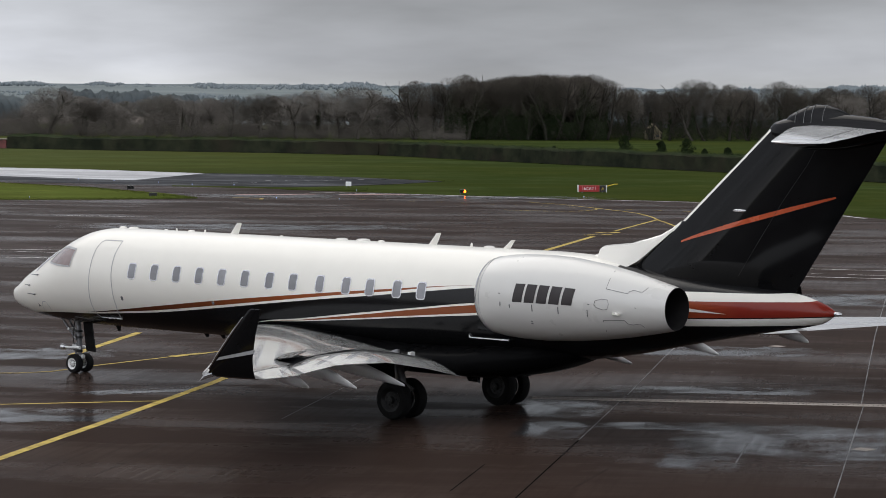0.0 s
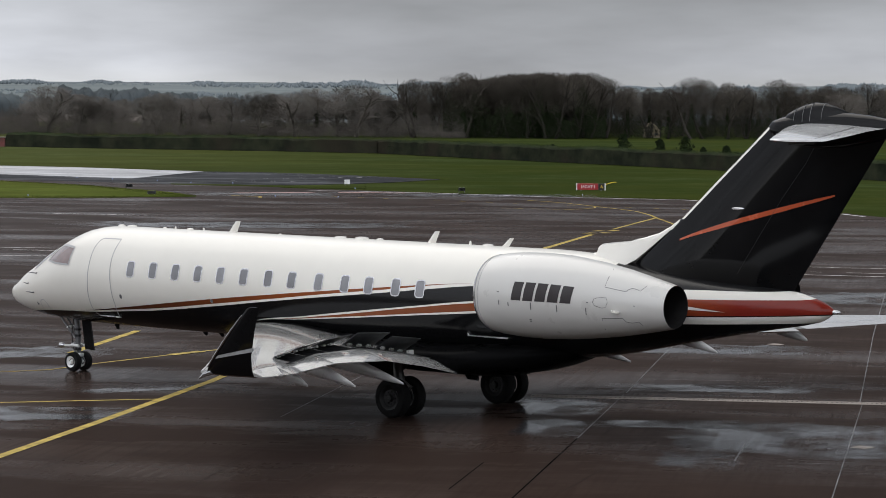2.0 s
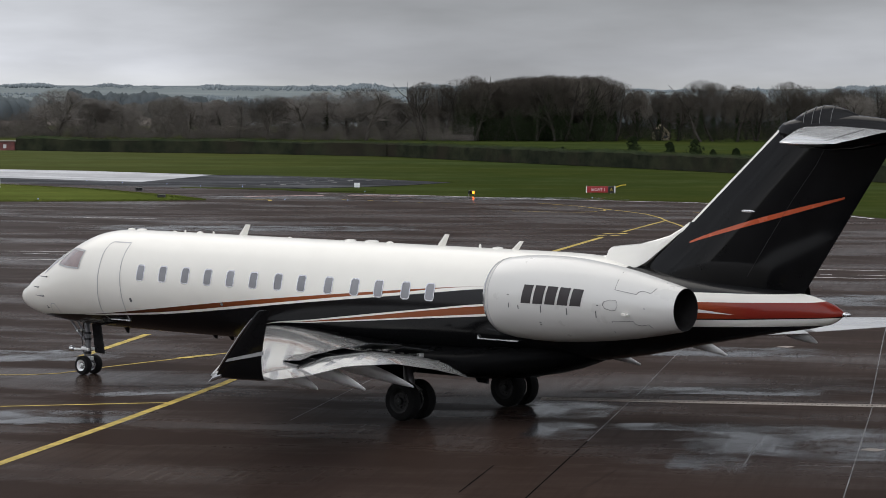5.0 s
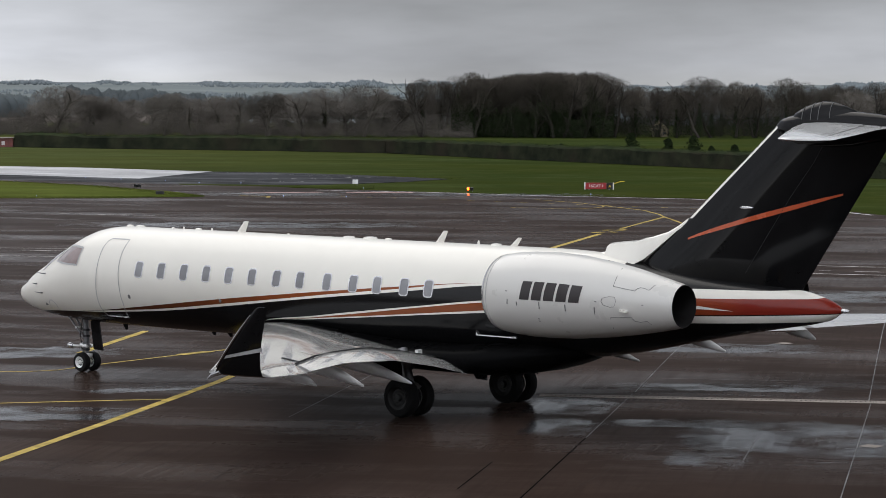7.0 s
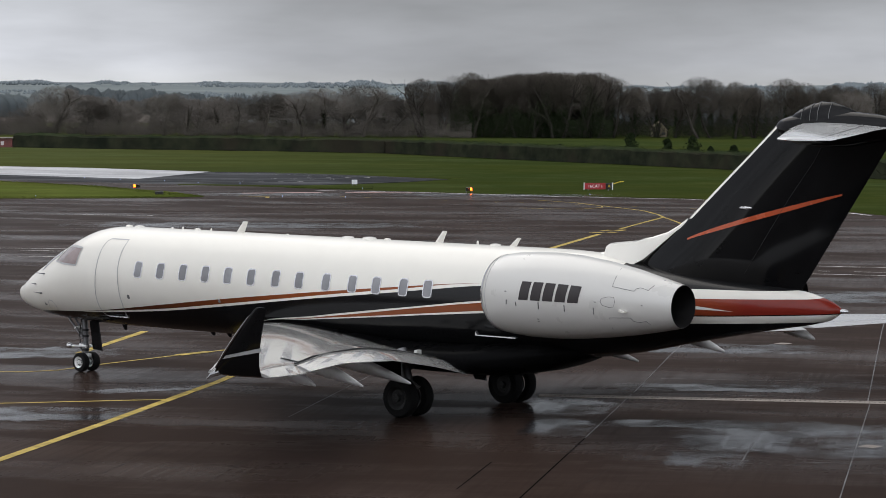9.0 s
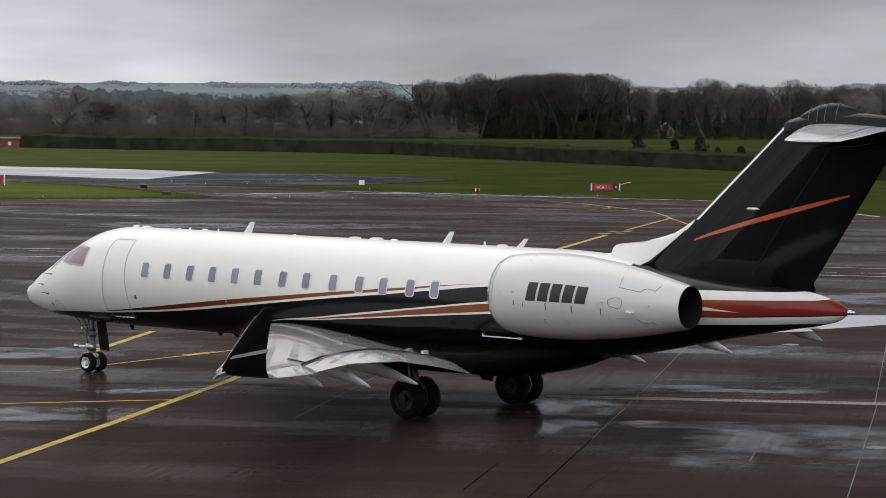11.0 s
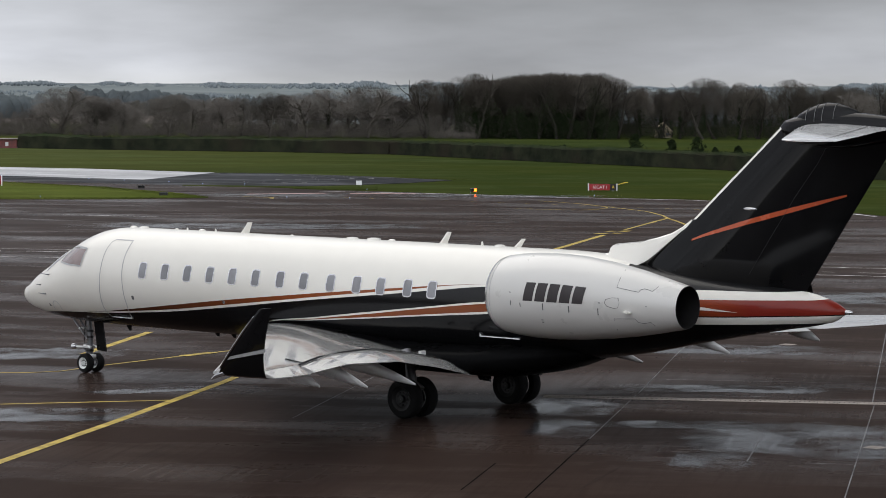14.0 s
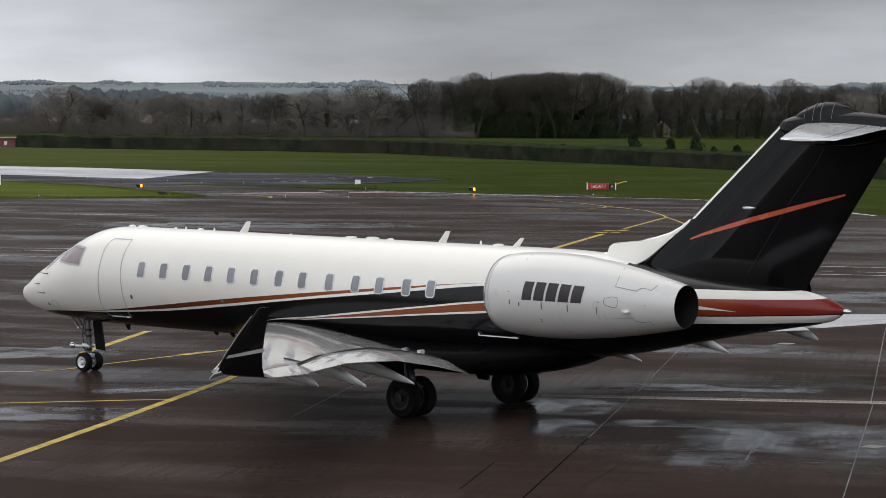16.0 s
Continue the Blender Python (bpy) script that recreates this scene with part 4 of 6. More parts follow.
    if side > 0:  # the far wing hangs a little lower
        root = Matrix.Translation((0, 1.2, 1.7))
        wing.matrix_basis = root @ Matrix.Rotation(radians(-2.6), 4, "X") @ root.inverted()


for side in (-1, 1):
    build_wing(side)


def build_engine(side):
    y, z = 2.35 * side, 3.17
    bm = bmesh.new()
    outer = [(19.08, 0.74), (19.1, 0.79), (19.16, 0.845), (19.3, 0.89), (19.6, 0.94), (20.1, 0.975), (20.7, 0.98), (21.4, 0.945), (22.2, 0.855), (22.9, 0.745), (23.5, 0.625), (24.02, 0.515), (24.17, 0.475)]
    rings = []
    for x, r in outer:
        drop = curve_value([(18.6, 0.0), (21, 0.01), (24.3, -0.06)], x)
        rings.append([(x, y + r * math.cos(t), z + drop + r * math.sin(t)) for t in (2 * math.pi * k / 56 for k in range(56))])
    loft(bm, rings, True, False)
    eng = part("engine_nacelle", fixed(bm), m_nacelle, jet, "white turbofan engine nacelle with dark exhaust", True)
    bm = bmesh.new()
    turned(bm, [(19.2, 0.868), (19.155, 0.848), (19.095, 0.795), (19.07, 0.74), (19.1, 0.69), (19.2, 0.65), (19.5, 0.63)], "x", (0, y, z), 56)
    part("intake_lip", bm, m_silver, eng, "polished metal intake lip", True)
    bm = bmesh.new()
    turned(bm, [(19.5, 0.63), (19.9, 0.63), (19.92, 0.2), (19.6, 0.01)], "x", (0, y, z), 32)
    part("fan", bm, m_soot, eng)
    bm = bmesh.new()
    turned(bm, [(24.172, 0.473), (24.172, 0.464), (23.5, 0.50), (22.9, 0.5), (22.88, 0.2), (23.3, 0.18), (23.7, 0.02)], "x", (0, y, z - 0.058), 48)
    part("exhaust", bm, m_soot, eng, "sooty black exhaust nozzle", True)
    # pylon
    bm = bmesh.new()
    rings = []
    for k in range(6):
        yy = side * (0.9 + 1.0 * k / 5)
        rings.append([(19.6, yy, 3.3), (20.2, yy, 3.44), (22.0, yy, 3.38), (23.4, yy, 3.05), (22.0, yy, 2.98), (20.0, yy, 3.04)])
    loft(bm, rings)
    part("engine_pylon", fixed(bm), m_white, jet, "white engine pylon", True)

    def on(x, a, out=0.004):
        r = curve_value(outer, x) + out
        drop = curve_value([(18.6, 0.0), (21, 0.01), (24.3, -0.06)], x)
        return Vector((x, y + side * r * math.cos(radians(a)), z + drop + r * math.sin(radians(a))))

    def strip(pts, width, name, mat=m_seam):
        b = bmesh.new()
        path = [on(x, a, 0.002) for x, a in pts]
        tube(b, path, width, 4)
        return part(name, b, mat, eng)

    # seams of the cowl doors, latches, hatch and the small outlet lip
    strip([(22.669, 72.0), (22.726, 46.5), (22.738, 28.6), (22.992, 27.5), (23.267, 26.7), (23.301, 32.1), (23.378, 36.1), (23.491, 35.5), (23.578, 33.4), (23.653, 47.4), (23.766, 79.1)], 0.007, "cowl_seam")
    strip([(22.649, -49.0), (22.692, -24.7), (22.941, -24.7), (23.196, -25.0), (23.251, -32.7), (23.374, -36.0), (23.543, -34.1), (23.609, -44.5)], 0.006, "cowl_seam")
    strip([(19.3, a) for a in range(-90, 91, 6)], 0.006, "lip_seam", m_seam_pale)
    strip([(20.253, -6.5), (20.257, -11.9)], 0.011, "cowl_latch")
    strip([(20.893, -5.4), (20.888, -14.7)], 0.011, "cowl_latch")
    strip([(21.585, -6.7), (21.58, -16.4)], 0.011, "cowl_latch")
    strip([(22.329, -8.2), (22.319, -19.1)], 0.011, "cowl_latch")
    strip([(19.988, -4.3), (19.977, -10.6)], 0.011, "cowl_latch")
    strip([(22.524, 6.8), (22.682, 10.6), (22.823, 10.6), (22.858, 3.2), (22.816, -5.5), (22.72, -6.8), (22.555, -3.8), (22.499, 1.3), (22.524, 6.8)], 0.005, "access_hatch")
    strip([(22.345, 0.6), (22.389, 0.4)], 0.012, "cowl_fastener")
    strip([(20.792, -29.1), (20.837, -29.4)], 0.012, "cowl_fastener")
    strip([(20.786, -32.7), (20.831, -33.0)], 0.012, "cowl_fastener")
    strip([(23.473, 0.7), (23.514, 0.4)], 0.012, "cowl_fastener")
    strip([(19.932, 7.0), (19.984, 6.7)], 0.012, "cowl_fastener")
    bm = bmesh.new()
    p = on(22.985, -11.9)
    loft(bm, [[(p.x - 0.02, p.y - 0.05, p.z - 0.02), (p.x - 0.02, p.y + 0.05, p.z - 0.02), (p.x - 0.02, p.y + 0.05, p.z + 0.035), (p.x - 0.02, p.y - 0.05, p.z + 0.035)],
              [(p.x + 0.16, p.y - 0.09, p.z - 0.035), (p.x + 0.16, p.y + 0.02, p.z - 0.035), (p.x + 0.16, p.y + 0.02, p.z + 0.0), (p.x + 0.16, p.y - 0.09, p.z + 0.0)]])
    part("vent_lip", fixed(bm), m_white, eng)
    # the marking, drawn as plain leaning bars
    for k in range(5):
        bm = bmesh.new()
        x0 = 20.335 + k * 0.333
        rows = []
        for j in range(7):
            a = -3.4 + 24.8 * j / 6
            lean = 0.069 * j / 6
            rows.append([bm.verts.new(on(x0 + lean + w, a, 0.004)) for w in (0.0, 0.135, 0.272)])
        for a, b in zip(rows, rows[1:]):
            for i in range(2):
                bm.faces.new((a[i], a[i + 1], b[i + 1], b[i]))
        part("marking_bar", fixed(bm), m_letter, eng, "dark marking bar")


for side in (-1, 1):
    build_engine(side)


def fin_le(z):
    return float(np.interp(z, (3.3, 3.9, 4.93, 7.23), (20.9, 21.46, 22.70, 25.18)))


FIN_TE = [(3.3, 25.66), (3.4, 25.72), (6.18, 27.56), (7.23, 28.25)]
FIN_SECTION = [(0, 0), (0.008, 0.13), (0.03, 0.27), (0.1, 0.58), (0.22, 0.88), (0.4, 1.0), (0.7, 0.6), (1, 0.03)]


def fin_half(x, z):
    """Half the thickness of the fin at that place."""
    le, te = fin_le(z), float(np.interp(z, [a for a, b in FIN_TE], [b for a, b in FIN_TE]))
    th = float(np.interp(z, (3.3, 5, 7.3), (0.62, 0.46, 0.34)))
    return th / 2 * float(np.interp((x - le) / (te - le), [a for a, b in FIN_SECTION], [b for a, b in FIN_SECTION]))


def build_tail():
    # swept fin
    bm = bmesh.new()
    rings = []
    for z in (3.3, 3.6, 3.9, 4.3, 4.93, 5.5, 6.2, 6.8, 7.05):
        lx, tx = fin_le(z), float(np.interp(z, [a for a, b in FIN_TE], [b for a, b in FIN_TE]))
        xs = [lx + (tx - lx) * f for f, u in FIN_SECTION]
        rings.append([(x, -fin_half(x, z), z) for x in xs] + [(x, fin_half(x, z), z) for x in reversed(xs[1:])])
    loft(bm, rings)
    fin = part("fin", fixed(bm), m_black, jet, "tall gloss black swept tail fin", True)
    bm = bmesh.new()
    rows = []
    for k in range(19):
        z = 4.93 + 2.29 * k / 18
        lx = fin_le(z)
        rows.append([bm.verts.new((lx + d - 0.005, s * (fin_half(lx + d, z) + 0.005), z)) for d, s in ((0.12, -1), (0.045, -1), (0.0, 1), (0.045, 1), (0.12, 1))])
    for a, b in zip(rows, rows[1:]):
        for j in range(4):
            bm.faces.new((a[j], a[j + 1], b[j + 1], b[j]))
    part("fin_leading_edge", fixed(bm), m_white, fin, "white fin leading edge", True)
    # orange flash on both faces of the fin, following its surface
    for s in (-1, 1):
        bm = bmesh.new()
        rows = []
        for k in range(15):
            t = k / 14
            x = 22.78 + 4.0 * t
            zc = 4.47 + 1.12 * t ** 0.93
            w = 0.015 + 0.10 * math.sin(math.pi * min(1, t * 0.9 + 0.05)) ** 0.7
            row = []
            for zz in (zc - w / 2, zc + w / 2):
                row.append(bm.verts.new((x, s * (fin_half(x, zz) + 0.008), zz)))
            rows.append(row)
        for a, b in zip(rows, rows[1:]):
            bm.faces.new((a[0], a[1], b[1], b[0]))
        part("fin_flash", fixed(bm), m_orange, fin, "thin orange flash across the fin")
    bm = bmesh.new()
    turned(bm, [(24.2, 0.005), (24.27, 0.035), (24.4, 0.04), (24.5, 0.03), (24.56, 0.005)], "x", (0, -0.225, 5.23), 12, True)
    part("fin_light", bm, m_rim, fin, "small white light on the fin", True)
    # rudder seam
    for s in (-1, 1):
        bm = bmesh.new()
        tube(bm, [(xx, s * (fin_half(xx, zz) + 0.002), zz) for xx, zz in ((24.35, 3.75), (24.9, 4.6), (25.5, 5.5), (26.1, 6.3), (26.45, 6.9))], 0.007, 4)
        part("rudder_seam", bm, m_soot, fin)
    # dorsal air scoop fairing, white, ahead of the fin
    bm = bmesh.new()
    rings = []
    for x, top, w in ((20.2, 4.04, 0.12), (20.43, 4.09, 0.15), (20.44, 4.22, 0.18), (20.52, 4.28, 0.19), (20.84, 4.32, 0.20), (21.3, 4.37, 0.20), (21.5, 4.43, 0.12), (21.7, 4.47, 0.08), (22.1, 4.59, 0.06), (22.4, 4.75, 0.05), (22.66, 4.93, 0.035)):
        base_z = curve_value([(20.2, 3.95), (21.2, 3.75), (21.45, 3.95), (22.6, 4.85)], x)
        wb = w * 1.5 if x < 21.4 else w
        base_z -= 0.0 if x < 21.4 else 0.05
        rings.append([(x, -wb, base_z), (x, -w, (base_z + top) / 2), (x, -w * 0.6, top - 0.03), (x, 0, top), (x, w * 0.6, top - 0.03), (x, w, (base_z + top) / 2), (x, wb, base_z)])
    loft(bm, rings)
    scoop = part("dorsal_scoop", fixed(bm), m_white, jet, "white dorsal air scoop fairing", True)
    bm = bmesh.new()
    turned(bm, [(20.44, 0.085), (20.5, 0.07), (20.75, 0.06)], "x", (0, 0, 4.15), 16, True)
    part("scoop_mouth", bm, m_soot, scoop)
    # bullet fairing on the fin top and the tailplane
    bm = bmesh.new()
    rings = []
    for x, lo, hi, w in ((25.02, 6.95, 7.1, 0.02), (25.14, 6.8, 7.22, 0.11), (25.36, 6.66, 7.29, 0.2), (25.7, 6.58, 7.36, 0.27), (26.3, 6.56, 7.42, 0.30), (27.0, 6.62, 7.42, 0.28), (27.7, 6.76, 7.35, 0.22), (28.4, 6.95, 7.22, 0.13), (29.0, 7.06, 7.12, 0.03)):
        rings.append([(x, w * math.cos(q), (lo + hi) / 2 + (hi - lo) / 2 * math.sin(q)) for q in (2 * math.pi * j / 20 for j in range(20))])
    loft(bm, rings)
    bullet = part("tail_bullet", fixed(bm), m_black, jet, "gloss black bullet fairing on the fin", True)
    bm = bmesh.new()
    rings = []
    for x, hi, w in ((25.42, 7.28, 0.02), (25.52, 7.37, 0.12), (25.7, 7.47, 0.18), (25.95, 7.57, 0.22), (26.25, 7.63, 0.24), (26.5, 7.61, 0.22), (26.75, 7.54, 0.18), (27.0, 7.45, 0.1), (27.1, 7.40, 0.02)):
        rings.append([(x, w * math.cos(q), 7.2 + (hi - 7.2) * math.sin(q)) for q in (math.pi * j / 12 for j in range(13))])
    loft(bm, rings, False)
    dome = part("aerial_dome", fixed(bm), m_black, bullet, "dark rounded aerial dome", True)
    for x, hi, w in ((25.78, 7.505, 0.195), (26.02, 7.59, 0.226), (26.22, 7.628, 0.238), (26.5, 7.612, 0.222)):
        bm = bmesh.new()
        tube(bm, [(x, (w + 0.004) * math.cos(q), 7.2 + (hi - 7.196) * math.sin(q)) for q in (math.pi * j / 12 for j in range(13))], 0.008, 4)
        part("dome_band", bm, m_seam, dome)
    for side in (-1, 1):
        bm = bmesh.new()
        rings = []
        for y, lx, tx, z, th in ((0.1, 25.6, 28.05, 7.08, 0.2), (1.5, 26.3, 28.4, 7.025, 0.17), (3.2, 27.2, 28.95, 6.95, 0.13), (4.5, 27.9, 29.33, 6.895, 0.11), (4.75, 28.05, 29.40, 6.88, 0.09), (4.85, 28.3, 29.42, 6.875, 0.04)):
            row = []
            for f, u in ((0, 0), (0.02, 0.35), (0.08, 0.7), (0.25, 1), (0.5, 0.9), (0.75, 0.5), (1, 0.05)):
                row.append((lx + (tx - lx) * f, side * y, z + th / 2 * u))
            for f, u in ((0.75, 0.5), (0.5, 0.9), (0.25, 1), (0.08, 0.7), (0.02, 0.35)):
                row.append((lx + (tx - lx) * f, side * y, z - th / 2 * u))
            rings.append(row)
        loft(bm, rings)
        stab = part("tailplane", fixed(bm), m_stab, jet, "silver-grey swept tailplane", True)
        bm = bmesh.new()
        tube(bm, [(27.56, side * 0.5, 7.128), (28.97, side * 4.5, 6.922)], 0.008, 4)
        part("elevator_seam", bm, m_seam, stab)


build_tail()


def wheel(bmt, r, w, centre):
    turned(bmt, [(-w / 2, r * 0.62), (-w / 2 * 1.02, r * 0.75), (-w / 2 * 0.9, r * 0.92), (-w / 2 * 0.55, r), (w / 2 * 0.55, r), (w / 2 * 0.9, r * 0.92), (w / 2 * 1.02, r * 0.75), (w / 2, r * 0.62)], "y", centre, 40, False)


def add_wheel(parent, x, y, r, w, hub_mat):
    bm = bmesh.new()
    wheel(bm, r, w, (x, y, r))
    wh = part("wheel", bm, m_rubber, parent, "black rubber aircraft tyre", True)
    bm = bmesh.new()
    turned(bm, [(-w / 2 - 0.006, r * 0.60), (-w / 2 + 0.012, r * 0.5), (-w / 2 + 0.05, r * 0.42), (-w / 2 + 0.05, r * 0.2), (-w / 2 - 0.02, r * 0.16), (-w / 2 - 0.025, 0.01)], "y", (x, y, r), 32)
    hub = part("hub", bm, hub_mat, wh, "", True)
    for k in range(9):
        bm = bmesh.new()
        a = 2 * math.pi * k / 9
        turned(bm, [(-w / 2 + 0.03, r * 0.06), (-w / 2 + 0.047, r * 0.06)], "y", (x + r * 0.31 * math.cos(a), y, r + r * 0.31 * math.sin(a)), 8, True)
        part("hub_hole", bm, m_soot, hub)
    return wh


def build_gear():
    nose = part("nose_gear", tube(bmesh.new(), [(2.55, 0, 1.6), (2.62, 0, 0.9), (2.64, 0, 0.45)], [0.085, 0.075, 0.06], 14), m_steel, jet, "grey steel nose landing gear strut", True)
    for y in (-0.2, 0.2):
        add_wheel(nose, 2.64, y, 0.265, 0.2, m_hub)
    bm = bmesh.new()
    tube(bm, [(2.64, -0.3, 0.265), (2.64, 0.3, 0.265)], 0.045, 10)
    part("axle", bm, m_steel, nose)
    bm = bmesh.new()
    tube(bm, [(2.62, 0, 0.9), (2.36, 0, 0.66), (2.6, 0, 0.42)], [0.035, 0.03, 0.035], 8)
    part("torque_link", bm, m_steel, nose)
    for y in (-0.11, 0.11):
        bm = bmesh.new()
        tube(bm, [(2.02, y, 1.5), (2.3, y * 0.8, 1.2), (2.58, y * 0.5, 0.92)], [0.03, 0.036, 0.04], 8)
        part("drag_brace", bm, m_steel, nose)
    bm = bmesh.new()
    tube(bm, [(2.3, -0.12, 1.2), (2.3, 0.12, 1.2)], 0.035, 8)
    part("brace_pin", bm, m_hub, nose)
    bm = bmesh.new()
    tube(bm, [(2.62, 0, 0.7), (2.34, -0.1, 0.69), (2.2, -0.14, 0.69)], [0.028, 0.03, 0.03], 8)
    lamp = part("taxi_light", bm, m_hub, nose, "small taxi light")
    bm = bmesh.new()
    turned(bm, [(2.06, 0.075), (2.09, 0.085), (2.17, 0.07), (2.22, 0.03)], "x", (0, -0.14, 0.69), 14, True)
    part("lamp_bowl", bm, m_rim, lamp, "bright lamp bowl", True)
    bm = bmesh.new()
    box(bm, (2.46, -0.13, 0.66), (2.58, 0.13, 0.78), 0.02)
    part("steering_block", bm, m_fair, nose)
    for y in (-0.12, 0.12):
        bm = bmesh.new()
        tube(bm, [(2.5, y, 0.72), (2.78, y, 0.7)], 0.04, 8)
        part("steering_jack", bm, m_hub, nose)
    bm = bmesh.new()
    box(bm, (2.56, -0.06, 0.4), (2.8, 0.06, 0.5), 0.02)
    part("tow_fitting", bm, m_fair, nose)
    for z in (1.15, 0.98, 0.6):
        bm = bmesh.new()
        turned(bm, [(-0.03, 0.1), (0.03, 0.1)], "z", (2.61, 0, z), 14, True)
        part("strut_collar", bm, m_darkhub, nose)
    for y in (-0.07, 0.06):
        bm = bmesh.new()
        tube(bm, [(2.52, y, 1.45), (2.48, y * 1.6, 1.0), (2.55, y * 1.4, 0.6)], 0.013, 6)
        part("hose", bm, m_soot, nose)
    bm = bmesh.new()
    rows = [[(2.72, 0.03, 1.5), (2.72, 0.07, 1.5), (3.06, 0.07, 1.46), (3.06, 0.03, 1.46)], [(2.86, 0.03, 0.62), (2.86, 0.07, 0.62), (3.22, 0.07, 0.60), (3.22, 0.03, 0.60)]]
    loft(bm, rows)
    part("gear_door", fixed(bm), m_black, nose, "dark nose gear door")
    for side in (-1, 1):
        y = 2.03 * side
        main = part("main_gear", tube(bmesh.new(), [(15.7, y - 0.1 * side, 1.6), (16.0, y, 0.9), (16.02, y, 0.48)], [0.13, 0.12, 0.1], 14), m_steel, jet, "steel main landing gear leg", True)
        for o in (-0.28, 0.28):
            add_wheel(main, 16.02, y + o, 0.48, 0.31, m_darkhub)
        bm = bmesh.new()
        tube(bm, [(16.02, y - 0.4, 0.48), (16.02, y + 0.4, 0.48)], 0.07, 10)
        part("axle", bm, m_steel, main)
        bm = bmesh.new()
        tube(bm, [(16.0, y, 0.9), (16.35, y, 0.75), (15.95, y, 0.5)], [0.05, 0.045, 0.05], 8)
        part("torque_link", bm, m_steel, main)
        bm = bmesh.new()
        tube(bm, [(15.8, y, 1.0), (15.75, y - 0.9 * side, 1.35)], 0.06, 8)
        part("side_brace", bm, m_steel, main)
        bm = bmesh.new()
        loft(bm, [[(15.45, y + 0.62 * side, 1.5), (16.3, y + 0.62 * side, 1.5), (16.3, y + 0.65 * side, 1.5), (15.45, y + 0.65 * side, 1.5)],
                  [(15.55, y + 0.48 * side, 0.95), (16.2, y + 0.48 * side, 0.95), (16.2, y + 0.51 * side, 0.95), (15.55, y + 0.51 * side, 0.95)]])
        part("gear_door", fixed(bm), m_black, main, "black main gear door")
        bm = bmesh.new()
        loft(bm, [[(17.0, 0.9 * side, 1.2), (17.5, 0.9 * side, 1.2), (17.5, 0.94 * side, 1.2), (17.0, 0.94 * side, 1.2)],
                  [(17.25, 1.0 * side, 0.92), (17.6, 1.0 * side, 0.9), (17.6, 1.02 * side, 0.9), (17.25, 1.02 * side, 0.92)]])
        part("bay_door", fixed(bm), m_black, jet)


build_gear()


# ---- grass island, markings and joints on the paving ----
def ragged(outline, size, amount, seed):
    """Break up a straight outline into a natural one."""
    out = []
    k = len(outline)
    for i in range(k):
        a, b = Vector(outline[i]), Vector(outline[(i + 1) % k])
        n = max(1, int((b - a).length / size))
        d = (b - a).normalized() if (b - a).length else Vector((1, 0))
        for j in range(n):
            p = a + (b - a) * j / n
            w = noise.noise(Vector((p.x * 0.9 / size, p.y * 0.9 / size, seed))) * amount
            out.append((p.x - d.y * w, p.y + d.x * w))
    return out


island = sheet("grass_island", ragged([(-80.6, 89.6), (-88, 93.8), (-100.8, 98.1), (-115, 99.9), (-190, 96), (-150, 40), (-100, 55), (-88.4, 76.4), (-83.4, 83.0)], 0.7, 0.35, 2.0), 0.05, m_lush, "low grass island with pale patches beside the taxiway", "grass verge", 0.08)


def painted(name, pts, width, mat, label, z=0.006, category="road marking"):
    """A painted stripe with worn, broken edges."""
    bm = bmesh.new()
    left, right = [], []
    path = []
    for a, b in zip(pts, pts[1:]):
        a, b = Vector(a), Vector(b)
        n = max(1, int((b - a).length / 0.6))
        path += [a + (b - a) * i / n for i in range(n)]
    path.append(Vector(pts[-1]))
    for i, p in enumerate(path):
        d = (path[min(i + 1, len(path) - 1)] - path[max(i - 1, 0)]).normalized()
        n = Vector((-d.y, d.x)) * width / 2
        e = 1 + 0.10 * noise.noise(Vector((p.x * 2.1, p.y * 2.1, 1.0)))
        g = 1 + 0.10 * noise.noise(Vector((p.x * 2.1, p.y * 2.1, 7.0)))
        left.append(bm.verts.new((p.x + n.x * e, p.y + n.y * e, z)))
        right.append(bm.verts.new((p.x - n.x * g, p.y - n.y * g, z)))
    for i in range(len(path) - 1):
        bm.faces.new((left[i], left[i + 1], right[i + 1], right[i]))
    bm.normal_update()
    if bm.faces and bm.faces[:][0].normal.z < 0:
        bmesh.ops.reverse_faces(bm, faces=bm.faces)
    return tagged(part(name, bm, mat), label, category, kind="structure")


verge = sheet("grass_verge", ragged([(-100.8, 107.2), (-94.9, 110.0), (-89.35, 112.4), (-87.2, 115.9), (-83.4, 111.6), (-86.4, 109.1), (-92.7, 107.7), (-99.4, 105.8)], 0.8, 0.25, 5.0), 0.02, m_grass, "thin worn strip of grass between the paved areas", "grass verge", 0.06)
Y = "worn yellow painted taxi line on wet tarmac"
W = "worn white painted line on wet tarmac"
painted("taxi_line", [(18.0, -20.2), (14.63, -13.83), (11.44, -7.54), (7.22, 0.53), (3.5, 7.0), (-2.54, 5.53 + 6.6)], 0.24, m_yellow, Y)
painted("taxi_line", [(2.0, -13.4), (6.7, -6.87), (9.18, -3.43)], 0.15, m_yellow, Y)
painted("taxi_line", [(-4.0, -6.2), (0.98, -1.85), (1.55, -1.33), (1.9, -0.4), (1.57, 1.86), (1.29, 5.45), (1.2, 7.6)], 0.13, m_yellow, Y)
painted("taxi_line", [(1.32, 4.9), (1.29, 5.6), (1.26, 6.3)], 0.34, m_yellow, Y, 0.009)
painted("taxi_line", [(-1.2, 3.3), (-2.54, 5.53), (-5.07, 9.81)], 0.26, m_yellow, Y)
